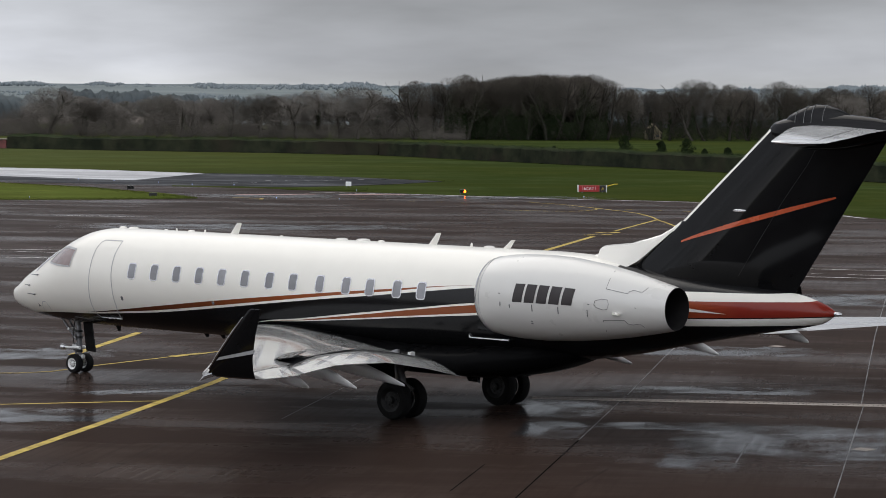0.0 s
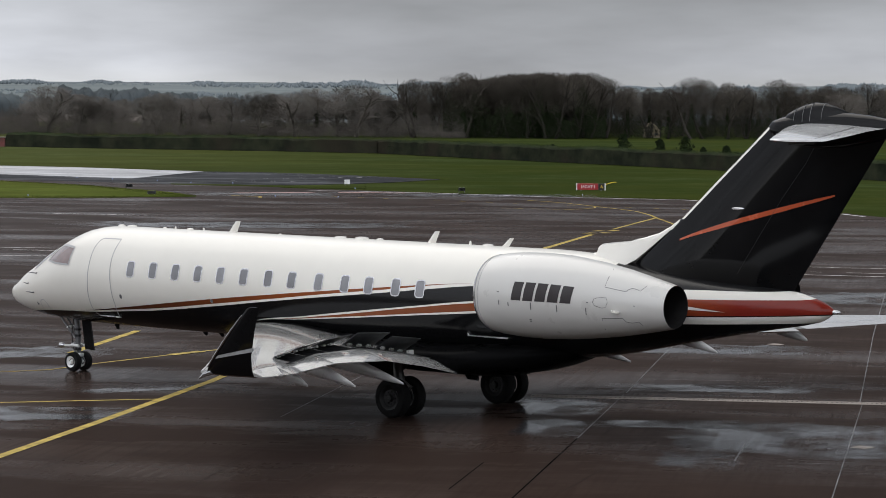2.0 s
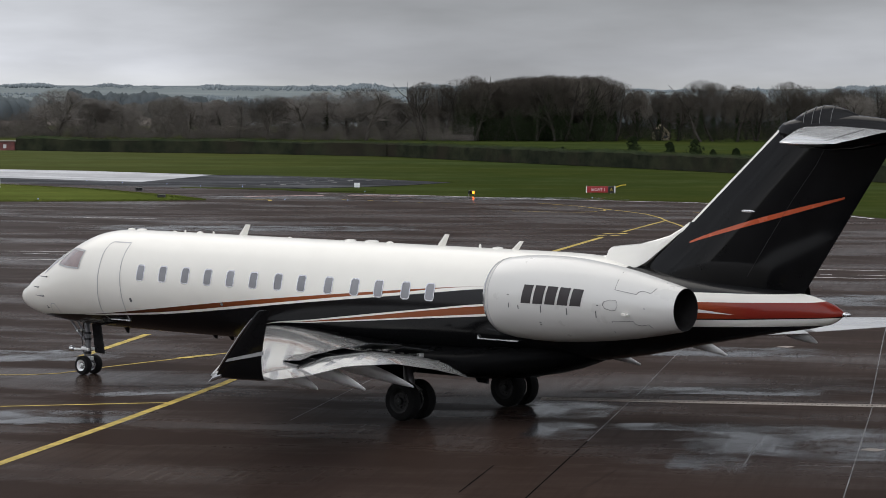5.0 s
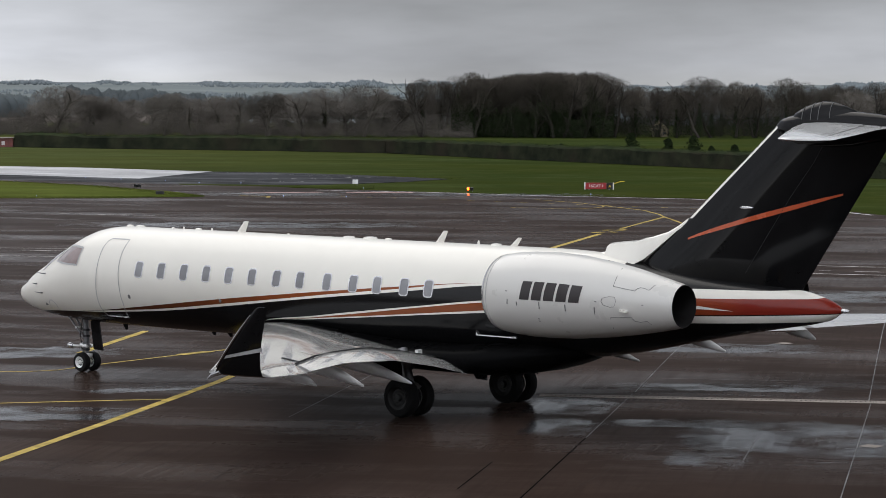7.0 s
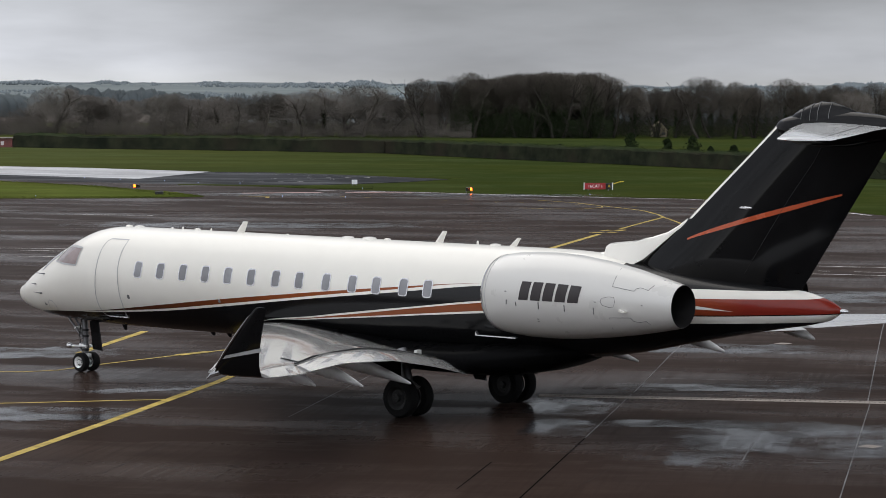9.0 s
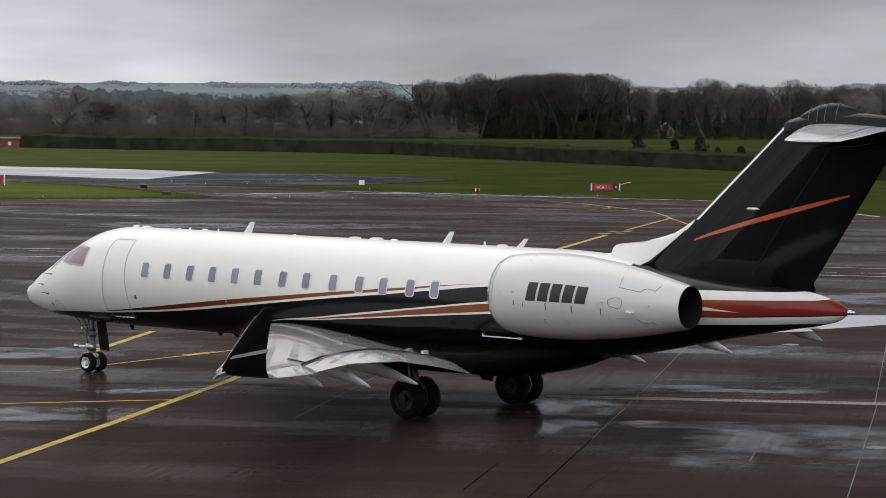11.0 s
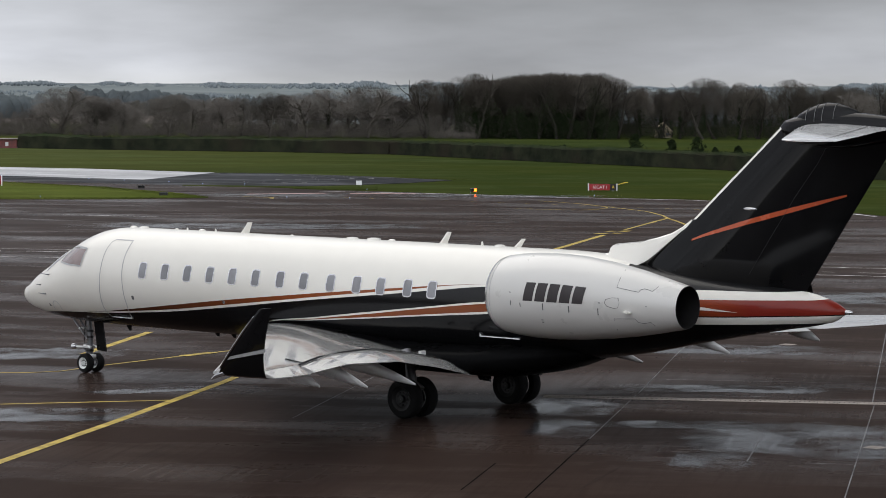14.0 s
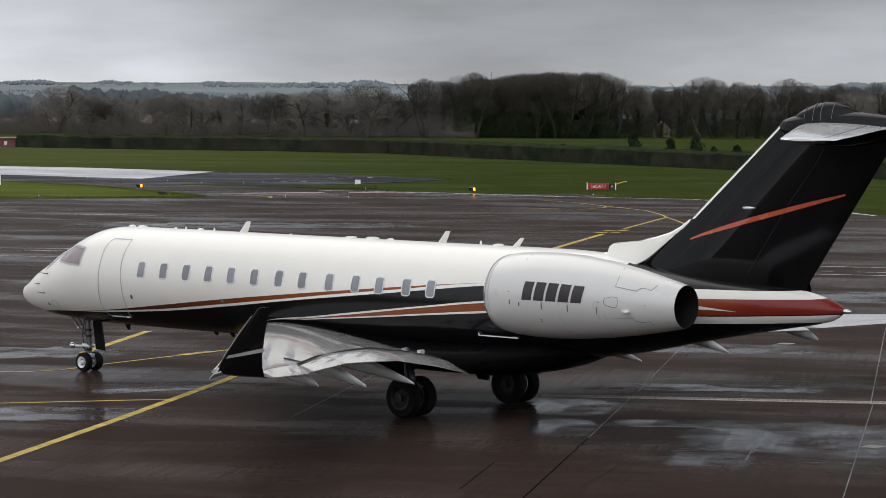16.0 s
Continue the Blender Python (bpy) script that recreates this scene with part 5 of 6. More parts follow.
painted("taxi_line", [(-12.0, 32.2), (-23.35, 55.47), (-29.9, 68.73)], 0.32, m_yellow, Y)
painted("taxi_line", [(-32.4, 74.2), (-35.5, 80.7), (-38.76, 87.59)], 0.22, m_yellow, Y)
painted("taxi_line", [(-31.0, 78.9), (-34.11, 82.6), (-36.8, 85.6), (-38.5, 87.4), (-41.21, 90.6), (-44.87, 94.28), (-47.64, 96.25), (-50.31, 97.86), (-55.88, 101.4), (-60.79, 103.2)], 0.17, m_yellow, Y)
painted("taxi_line", [(-51.3, 98.4), (-50.1, 96.8), (-49.5, 94.8), (-49.6, 93.2), (-51.0, 92.3), (-54.0, 91.6)], 0.14, m_yellow, Y)
for p, q in (((-30.88, 69.4), (-30.85, 70.29)), ((-31.91, 71.8), (-31.96, 72.63)), ((-30.34, 70.39), (-30.53, 71.05)), ((-31.31, 72.41), (-31.63, 73.41))):
    painted("hold_marking", [p, q], 0.5, m_yellow, "broken pale hold marking beside the taxi line", 0.009)
for a, b in (((-75, 14), (-40.31, 38.9)), ((-70, 10), (-36.06, 34.27)), ((-40.31, 38.9), (-6.8, 53.55)), ((-36.06, 34.27), (-3.97, 48.95)), ((-6.8, 53.55), (14, 63)), ((-3.97, 48.95), (16, 58))):
    painted("stand_line", [a, b], 0.17, m_lines, W)
for a, b in (((-47, 33.2), (-42.0, 35.9)), ((-40.9, 36.5), (-37.0, 38.2)), ((-4.92, 50.75), (-4.45, 50.97)), ((-3.5, 51.42), (2.0, 53.9)), ((-67.7, 63.56), (-62.1, 66.35))):
    painted("stand_line", [a, b], 0.14, m_lines, W)
painted("bay_edge", [(-72.0, 61.3), (-61.8, 66.04), (-47.45, 73.33), (-38.0, 78.0)], 0.12, m_joint, "pale worn seam across the apron")
painted("edge_line", [(-30.9, 99.6), (-46.6, 110.6), (-53.6, 112.5), (-63.2, 109.4), (-73.7, 108.3), (-83.7, 105.1)], 0.30, m_lines, "pale concrete edge strip of the apron")
for k in range(14):
    a = Vector((-74.5 + 2.3 * k, 97.6 + 0.12 * k))
    painted("dashed_line", [a, a + Vector((0.55, 0.05))], 0.16, m_yellow, Y)
for a, b, w in (((-83.4, 96.6), (-80.7, 102.4), 0.9), ((-79.07, 103.38), (-75.24, 106.71), 0.8)):
    painted("hold_board", [a, b], w, simple("faded_pink_marking", (0.42, 0.24, 0.22), 0.5, vary=0.4, scale=1.2), "faded red and white painted hold marking")
painted("taxi_line", [(-80.2, 92.8), (-77.6, 93.2), (-76.4, 91.8)], 0.28, m_yellow, Y)
for k in range(12):
    a = Vector((-121.0 + 1.9 * k, 131.5 + 0.13 * k))
    painted("runway_dash", [a, a + Vector((0.8, 0.05))], 0.5, m_lines, "white runway edge dash")
for row, (x, y) in enumerate(((-102.1, 115.6), (-105.2, 121.5), (-107.0, 126.5))):
    for k in range(4):
        a = Vector((x, y)) + ASIDE.xy * (1.7 * k + 1.1 * row)
        painted("runway_dash", [a, a + ASIDE.xy * 0.5], 0.35, m_lines, "broken white marking at the runway end", 0.016)

# concrete joints in the stand
J = "thin pale sealed joint between paving bays"
painted("paving_joint", [(2.0, 33.0), (11.96, 14.92), (17.05, 5.86)], 0.03, m_joint, J, 0.005)
painted("paving_joint", [(17.2, 5.55), (21.6, -2.45)], 0.03, m_joint, J, 0.005)
painted("paving_joint", [(21.6, -2.45), (25.99, -10.49), (30, -18)], 0.034, m_joint_dark, "dark sealed joint between paving bays", 0.005)
painted("paving_joint", [(4.0, 41.8), (12.7, 25.98), (22.6, 8.3)], 0.03, m_joint, J, 0.005)
painted("paving_joint", [(22.9, 7.9), (30.62, -6.36), (36, -16)], 0.026, m_joint, J, 0.005)
painted("paving_joint", [(22.5, -7.0), (24.4, -10.5)], 0.03, m_joint_dark, "dark sealed joint between paving bays", 0.005)
painted("paving_joint", [(8.9, 5.0), (14.0, -4.1)], 0.025, m_joint, J, 0.005)
painted("paving_joint", [(-6.0, -9.0), (3.0, -3.2), (9.0, 0.6)], 0.02, m_joint_dark, "dark sealed joint between paving bays", 0.005)

for a, b in (((18.99, -0.97), (21.36, 0.48)), ((25.03, -4.3), (26.42, -3.5)), ((27.27, -2.71), (28.26, -2.1)), ((26.32, -3.21), (24.9, -0.6)), ((18.74, 6.75), (20.2, 7.62)), ((15.6, 9.2), (22.5, 13.4))):
    painted("paving_joint", [a, b], 0.035, m_joint, J, 0.0055)

for a, b in (((16.53, -14.2), (14.01, -9.51)), ((17.68, -13.71), (15.2, -9.09)), ((20.62, -13.97), (17.95, -9.45)), ((26.3, -9.41), (24.7, -5.48))):
    painted("paving_joint", [a, b], 0.02, m_crack, "faint dark crack in old tarmac", 0.004)

# slotted drain channel
drain = thing("drain_channel", "slotted pale concrete drain channel set in tarmac", "drain", kind="structure")
d0, dv = Vector((15.6, 3.68)), Vector((5.72, 3.5)).normalized()
for k in range(44):
    c = d0 + dv * (0.5 * k)
    m = pose(c.x, c.y, 0.0, 0, 0, math.degrees(math.atan2(dv.y, dv.x)))
    if k == 0:
        bm = bmesh.new()
        box(bm, (0.004, -0.27, -0.05), (0.496, 0.27, 0.010))
        piece = part("channel_piece", bm, m_channel, drain)
        bm = bmesh.new()
        for q in range(4):
            box(bm, (0.04 + 0.12 * q, -0.05, 0.0), (0.075 + 0.12 * q, 0.05, 0.0125))
        slots = part("slots", bm, m_slot, piece)
        piece.matrix_basis = m
    else:
        p2 = new("channel_piece", piece.data)
        p2.parent, p2.matrix_basis = drain, m
        s2 = new("slots", slots.data)
        s2.parent = p2

# small inspection covers
for x, y in ((27.2, 0.6), (12.5, 20.3)):
    bm = bmesh.new()
    box(bm, (x - 0.2, y - 0.2, -0.02), (x + 0.2, y + 0.2, 0.012), 0.004)
    tagged(part("inspection_cover", bm, m_channel), "square pale inspection cover set in tarmac", "manhole cover")


def puddle(x, y, long, wide, turn=-61.5, z=0.0045):
    """A film of water, fading out at its rim, drawn out along the fall of the paving."""
    bm = bmesh.new()
    vs = [bm.verts.new((a * long / 2, b * wide / 2, 0)) for a, b in ((-1, -1), (1, -1), (1, 1), (-1, 1))]
    bm.faces.new(vs)
    ob = part("puddle", bm, m_water)
    ob.matrix_basis = pose(x, y, z, 0, 0, turn)
    return tagged(ob, "shallow film of rain water on tarmac", "puddle", "puddles on the apron")


puddle(17.6, 2.2, 5.0, 3.2, -61.5)
puddle(19.9, -1.3, 4.6, 2.4, -61.5)
puddle(25.2, 0.6, 8.6, 7.0, -61.5)
puddle(25.6, -3.6, 3.4, 2.6, -61.5)
puddle(21.8, 1.2, 5.5, 2.2, 31.5)
puddle(18.2, 8.4, 7.5, 2.6, 31.5)
puddle(29.2, 1.9, 6.0, 3.4, -61.5)
puddle(7.2, -2.2, 4.8, 1.5, 66.0)
puddle(9.2, -7.6, 6.5, 4.0, 40.0)
puddle(-4.0, 1.0, 12.0, 5.0, 42.0)
puddle(11.0, 17.0, 11.0, 4.5, 33.0)
puddle(8.0, 41.0, 34.0, 9.0, 30.0)
puddle(-80.5, 97.0, 16.0, 9.0, 48.0)
puddle(-68.0, 108.0, 22.0, 8.0, 42.0)
puddle(-50.0, 62.0, 26.0, 9.0, 40.0)


# ---- signs, lights and boxes beside the taxiways ----
def facing(x, y, z=0.0, turn=0.0):
    return pose(x, y, z, 0, 0, YAW + turn)


def lettering(text, size, mat, parent, x, y, z):
    """Flat raised letters facing the terrace, each a part of its own."""
    cu = bpy.data.curves.new("letter", "FONT")
    cu.body, cu.size, cu.extrude, cu.align_x, cu.align_y = text, size, 0.004, "CENTER", "CENTER"
    tmp = bpy.data.objects.new("letter", cu)
    me = bpy.data.meshes.new_from_object(tmp)
    bpy.data.objects.remove(tmp)
    whole = bmesh.new()
    whole.from_mesh(me)
    seen = set()
    for first in whole.verts:
        if first in seen:
            continue
        group, todo = [], [first]
        seen.add(first)
        while todo:
            v = todo.pop()
            group.append(v)
            for e in v.link_edges:
                o = e.other_vert(v)
                if o not in seen:
                    seen.add(o)
                    todo.append(o)
        one = bmesh.new()
        twin = {v: one.verts.new(v.co) for v in group}
        for f in {f for v in group for f in v.link_faces}:
            one.faces.new([twin[v] for v in f.verts])
        part("letter", one, mat, parent).matrix_basis = pose(x, y, z, 90, 0, 0)
    whole.free()


def build_sign(x, y, panels, z0=0.12, high=0.56, arm=True):
    sign = thing("taxiway_sign", "low red and black illuminated airfield sign on grass", "sign", at=facing(x, y))
    at = 0.0
    for text, wide, back, ink in panels:
        bm = bmesh.new()
        box(bm, (at, -0.07, z0), (at + wide, 0.07, z0 + high), 0.012)
        pn = part("sign_panel", bm, back, sign, "red panel with white letters" if back is m_red else "black panel with a yellow letter")
        if text:
            lettering(text, high * 0.66, ink, pn, at + wide / 2, -0.076, z0 + high / 2 - 0.01)
        at += wide + 0.01
    for px in (-0.05, at):
        bm = bmesh.new()
        box(bm, (px - 0.03, -0.09, 0.02), (px + 0.05, 0.09, z0 + high + 0.03), 0.01)
        part("end_cap", bm, m_signwhite, sign)
    for px in (0.3, at - 0.3):
        bm = bmesh.new()
        box(bm, (px - 0.04, -0.04, -0.05), (px + 0.04, 0.04, z0))
        part("post", bm, m_steel, sign)
    if not arm:
        return sign
    bm = bmesh.new()
    tube(bm, [(at + 0.05, 0.1, z0 + 0.42), (at + 0.6, 0.1, z0 + 0.60), (at + 0.9, 0.1, z0 + 0.62)], 0.03, 6)
    part("marker_arm", bm, m_gold, sign)
    return sign


build_sign(-70.0, 121.75, (("16CAT I", 1.66, m_red, m_signwhite), ("A", 0.52, m_signblack, m_gold)), 0.06, 0.5)
build_sign(-108.86, 92.95, (("", 1.3, m_red, m_signwhite),), 0.15, 0.7, False)


def build_guard_light(x, y, lit):
    """Twin hooded amber lamps that flash by turns; an added part-lit drum turns for each flash."""
    g = thing("guard_light", "black twin amber runway guard light on grass", "airfield light", "runway guard lights", at=facing(x, y))
    bm = bmesh.new()
    box(bm, (-0.27, -0.02, 0.1), (0.27, 0.16, 0.36), 0.05)
    part("housing", bm, m_signblack, g, "black housing")
    for px in (-0.22, 0.22):
        bm = bmesh.new()
        tube(bm, [(px, 0.06, -0.05), (px, 0.06, 0.1)], 0.03, 8)
        part("leg", bm, m_steel, g)
    for i, px in enumerate((-0.145, 0.145)):
        bm = bmesh.new()
        turned(bm, [(-0.105, 0.115), (0.105, 0.115)], "z", (0, 0, 0), 24, True)
        for f in bm.faces:
            if f.calc_center_median().y < -0.075:
                f.material_index = 1
        lens = part("added_lens_drum", bm, [m_signblack, m_amber], g, "amber lens", True)
        base = pose(px, -0.03, 0.24)
        lens.matrix_basis = base
        rows = []
        def turned_to(a):
            return base @ pose(0, 0, 0, 0, 0, a)
        last = -1.0
        for t0, t1, which in lit:
            if which != i:
                continue
            for t, a in ((t0 - 0.21, 180), (t0 - 0.14, 120), (t0 - 0.07, 60), (t0, 0), (t1, 0), (t1 + 0.07, 60), (t1 + 0.14, 120), (t1 + 0.21, 180)):
                if 0.0 <= t <= 16.0 and t > last + 0.03:
                    rows.append((t, turned_to(a)))
                    last = t
        if not rows or rows[0][0] > 0:
            rows.insert(0, (0.0, turned_to(180)))
        if rows[-1][0] < 16.0:
            rows.append((16.0, turned_to(180)))
        MOVES.append((lens, rows))
        bm = bmesh.new()
        ring = [(0.14 * math.cos(math.pi * k / 10), 0.14 * math.sin(math.pi * k / 10)) for k in range(11)]
        loft(bm, [[(px + cx, yy, 0.24 + cz) for cx, cz in ring] for yy in (-0.03, -0.30)], False)
        part("hood", bm, m_signblack, g)
    return g


# flashes: from, to (seconds), lamp
FLASH = [(0.0, 0.25, 1), (0.32, 0.82, 0), (0.9, 1.42, 1), (1.76, 1.84, 0), (2.36, 2.52, 1), (2.96, 3.06, 0), (3.6, 3.82, 1), (4.22, 4.5, 0), (4.85, 5.1, 1), (5.45, 5.7, 0),
         (6.3, 6.6, 1), (6.68, 7.06, 0), (7.16, 7.72, 1), (7.85, 8.28, 0), (8.38, 9.06, 1), (9.14, 9.6, 0), (10.0, 10.3, 1), (10.6, 10.9, 0), (11.15, 11.3, 1), (11.84, 12.05, 0),
         (12.42, 12.74, 1), (13.12, 13.28, 0), (13.66, 14.02, 1), (14.24, 14.75, 0), (14.9, 15.25, 1), (15.42, 15.72, 0), (15.9, 16.0, 1)]
FLASH_ISLAND = [(0.4, 0.62, 0), (0.9, 1.12, 1), (1.4, 1.62, 0), (3.4, 3.62, 1), (3.9, 4.12, 0), (6.4, 6.62, 1), (7.4, 7.62, 1), (7.9, 8.12, 0), (8.4, 8.62, 1), (8.9, 9.12, 0), (12.4, 12.62, 1), (15.4, 15.62, 0), (15.88, 16.0, 1)]
build_guard_light(-73.3, 111.25, FLASH)
build_guard_light(-95.2, 97.0, FLASH_ISLAND)

for x, y, lab, w, h, mt in ((-84.4, 88.8, "small dark equipment box on the grass island", 0.6, 0.22, m_signblack), (-88.95, 115.7, "small white marker board on grass", 0.46, 0.36, m_signwhite)):
    eq = thing("marker_board" if mt is m_signwhite else "equipment_box", lab, "marker", at=facing(x, y))
    bm = bmesh.new()
    box(bm, (-w / 2, -0.12, 0.1), (w / 2, 0.12, 0.1 + h), 0.02)
    part("body", bm, mt, eq)
    for px in (-w / 3, w / 3):
        bm = bmesh.new()
        tube(bm, [(px, 0, -0.05), (px, 0, 0.1)], 0.025, 6)
        part("leg", bm, m_steel, eq)

edge = None
for x, y, hue in ((-113.5, 108.6, 1), (-108.5, 108.0, 0), (-103.6, 108.4, 1), (-98.2, 106.9, 0), (-86.9, 79.0, 0), (-74.6, 91.5, 0), (-70.7, 93.9, 0), (-95.4, 108.9, 0), (-81.2, 107.8, 0), (-61.5, 110.9, 0)):
    if edge is None:
        edge = thing("edge_light", "small elevated taxiway edge light", "airfield light", "taxiway edge lights", at=facing(x, y))
        bm = bmesh.new()
        tube(bm, [(0, 0, -0.05), (0, 0, 0.15)], 0.015, 6)
        part("stem", bm, m_steel, edge)
        bm = bmesh.new()
        turned(bm, [(0.14, 0.03), (0.16, 0.04), (0.2, 0.035), (0.22, 0.01)], "z", (0, 0, 0), 10, True)
        part("lens", bm, m_bluelit, edge)
    else:
        copy_thing(edge, facing(x, y))


# ---- hedge, trees and distance ----
rng = random.Random(7)


def raw(name, verts, faces, mats, parent=None, index=None):
    me = bpy.data.meshes.new(name)
    me.from_pydata(verts, [], faces)
    for m in mats:
        me.materials.append(m)
    if index:
        me.polygons.foreach_set("material_index", index)
    ob = new(name, me)
    if parent:
        ob.parent = parent
    return ob


def rand_dir():
    z = rng.uniform(-1, 1)
    a = rng.uniform(0, 2 * math.pi)
    s = math.sqrt(1 - z * z)
    return Vector((s * math.cos(a), s * math.sin(a), z))


def leaf(verts, faces, c, size):
    a = rand_dir()
    b = a.orthogonal().normalized()
    k = len(verts)
    verts.extend((c + a * size, c + b * size * 0.6 - a * size * 0.3, c - b * size * 0.6 - a * size * 0.5))
    faces.append((k, k + 1, k + 2))


def build_hedge():
    line = [(-228, 186), (-213.9, 190.4), (-199.5, 193.3), (-177.6, 202.0), (-160.9, 204.6), (-134.8, 194.1), (-113.7, 186.9), (-93.5, 179.3), (-68.7, 165.7), (-40, 150), (0, 130)]
    line = line[1:]
    verts, faces = [], []
    core_v, core_f = [], []
    dist = 0.0
    for a, b in zip(line, line[1:]):
        a, b = Vector((*a, 0)), Vector((*b, 0))
        n = int((b - a).length / 0.5)
        d = (b - a).normalized()
        side = Vector((-d.y, d.x, 0))
        for i in range(n):
            p = a + (b - a) * i / n
            dist += 0.5
            high = 1.75 + 0.26 * noise.noise(Vector((dist * 0.11, 0, 0))) + 0.24 * noise.noise(Vector((dist * 0.55, 4, 0)))
            wide = 0.85 + 0.2 * noise.noise(Vector((dist * 0.3, 9, 0)))
            k = len(core_v)
            core_v.extend((p - side * wide, p - side * wide * 0.95 + Vector((0, 0, high * 0.85)), p - side * 0.3 + Vector((0, 0, high)), p + side * 0.5 + Vector((0, 0, high * 0.97)), p + side * wide))
            if i or dist > 0.6:
                for q in range(4):
                    if k >= 5:
                        core_f.append((k - 5 + q, k - 4 + q, k + 1 + q, k + q))
            for _ in range(70):
                f = rng.random()
                if f < 0.6:
                    z = rng.uniform(0.05, high)
                    c = p + side * (-wide - rng.uniform(-0.05, 0.14)) + Vector((0, 0, z))
                else:
                    c = p + side * rng.uniform(-wide, wide) + Vector((0, 0, high + rng.uniform(-0.1, 0.1) + max(0, rng.gauss(0, 0.1))))
                leaf(verts, faces, c + d * rng.uniform(0, 0.5), rng.uniform(0.03, 0.085))
    n0 = len(core_v)
    faces = core_f + [tuple(i + n0 for i in f) for f in faces]
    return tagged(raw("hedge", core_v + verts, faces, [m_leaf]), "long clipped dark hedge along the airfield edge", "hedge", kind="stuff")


build_hedge()


def grow_tree(high, spread_out, density, seed, ivy=0.0, trunks=1):
    """Skeleton of a bare winter tree: stout limbs as tubes, fine twigs as slivers."""
    r = random.Random(seed)
    wood, twigs = ([], []), ([], [])

    def bar(store, a, b, ra, rb, sides):
        v, f = store
        d = (b - a).normalized()
        u = d.orthogonal().normalized()
        w = d.cross(u)
        k = len(v)
        for c, rad in ((a, ra), (b, rb)):
            for q in range(sides):
                t = 2 * math.pi * q / sides
                v.append(c + (u * math.cos(t) + w * math.sin(t)) * rad)
        for q in range(sides):
            j = (q + 1) % sides
            f.append((k + q, k + j, k + sides + j, k + sides + q))

    def bend(d, amount, lift):
        e = Vector((r.gauss(0, 1), r.gauss(0, 1), r.gauss(0, 1))) * amount
        return (d + e + Vector((0, 0, lift))).normalized()

    def inside(q, slack=1.0):
        a = 0.40 * high * min(1.15, max(0.75, spread_out)) * slack
        return (q.x / a) ** 2 + (q.y / a) ** 2 + ((q.z - 0.58 * high) / (0.43 * high * slack)) ** 2 < 1

    def branch(p, d, length, rad, level):
        segs = 4 if level < 2 else 3 if level < 3 else 2
        store = wood if level < 2 else twigs
        sides = 7 if level == 0 else 5 if level == 1 else 3
        pts = [p]
        for s in range(segs):
            d2 = bend(d, 0.14 + 0.05 * level, 0.10 if level else 0.02)
            q = p + d2 * length / segs
            if level > 1 and not inside(q):
                break
            ra, rb = rad * (1 - 0.62 * s / segs), rad * (1 - 0.62 * (s + 1) / segs)
            bar(store, p, q, ra, rb, sides)
            p, d = q, d2
            pts.append(p)
        if level >= 3:
            v, f = twigs
            for s in range(int(8 * density)):
                if len(pts) < 2:
                    break
                c = pts[r.randrange(1, len(pts))] if s > 1 else pts[-1]
                c = c - d * r.uniform(0, length / segs)
                e = bend(d, 0.7, 0.10) * r.uniform(0.4, 1.0) * high / 11
                o = e.orthogonal().normalized() * (0.009 + 0.008 * r.random())
                k = len(v)
                if not inside(c + e, 1.06):
                    continue
                v.extend((c - o, c + o, c + e))
                f.append((k, k + 1, k + 2))
            return
        if len(pts) < 2:
            return
        n = (r.randint(9, 11), r.randint(6, 7), r.randint(4, 5))[level]
        for i in range(n):
            f = 0.25 + 0.75 * (i + r.random()) / n if level == 0 else 0.3 + 0.7 * (i + r.random()) / n
            k = min(len(pts) - 2, int(f * (len(pts) - 1)))
            g = f * (len(pts) - 1) - k
            at = pts[k] + (pts[k + 1] - pts[k]) * min(1, g)
            around = r.uniform(0, 2 * math.pi) + 2.4 * i
            axis = (pts[k + 1] - pts[k]).normalized()
            o = axis.orthogonal().normalized()
            o = Matrix.Rotation(around, 3, axis) @ o
            lean = spread_out * (1.25 - 0.7 * f) if level == 0 else 0.85
            nd = (axis * 1.0 + o * lean).normalized()
            branch(at, nd, length * (0.60 - 0.26 * f if level == 0 else 0.52) * r.uniform(0.8, 1.15), rad * (0.42 if level == 0 else 0.5) * (1.05 - 0.4 * f), level + 1)

    for k in range(trunks):
        off = Vector((r.gauss(0, 0.6), r.gauss(0, 0.6), -0.2)) if trunks > 1 else Vector((0, 0, -0.2))
        branch(off, bend(Vector((0, 0, 1)), 0.05 + 0.12 * (trunks > 1), 0), high * 0.78, high * 0.024, 0)
    v, f = twigs
    for _ in range(int(9000 * density)):
        a, q = r.uniform(0, 2 * math.pi), r.random() ** 0.33
        t = math.asin(r.uniform(-0.75, 1))
        rad = 0.37 * high * min(1.15, spread_out) * (0.8 + 0.35 * noise.noise(Vector((math.cos(a) * 1.7, math.sin(a) * 1.7, t * 1.6 + seed))))
        out = Vector((math.cos(a) * math.cos(t), math.sin(a) * math.cos(t), math.sin(t)))
        c = Vector((0, 0, high * 0.63)) + Vector((out.x * rad * q, out.y * rad * q, out.z * high * 0.34 * q))
        e = (out + Vector((r.gauss(0, 0.6), r.gauss(0, 0.6), 0.4 + r.gauss(0, 0.4)))).normalized() * r.uniform(0.25, 0.55) * high / 11
        o = e.orthogonal().normalized() * (0.010 + 0.008 * r.random())
        k = len(v)
        v.extend((c - o, c + o, c + e))
        f.append((k, k + 1, k + 2))
    leaves = ([], [])
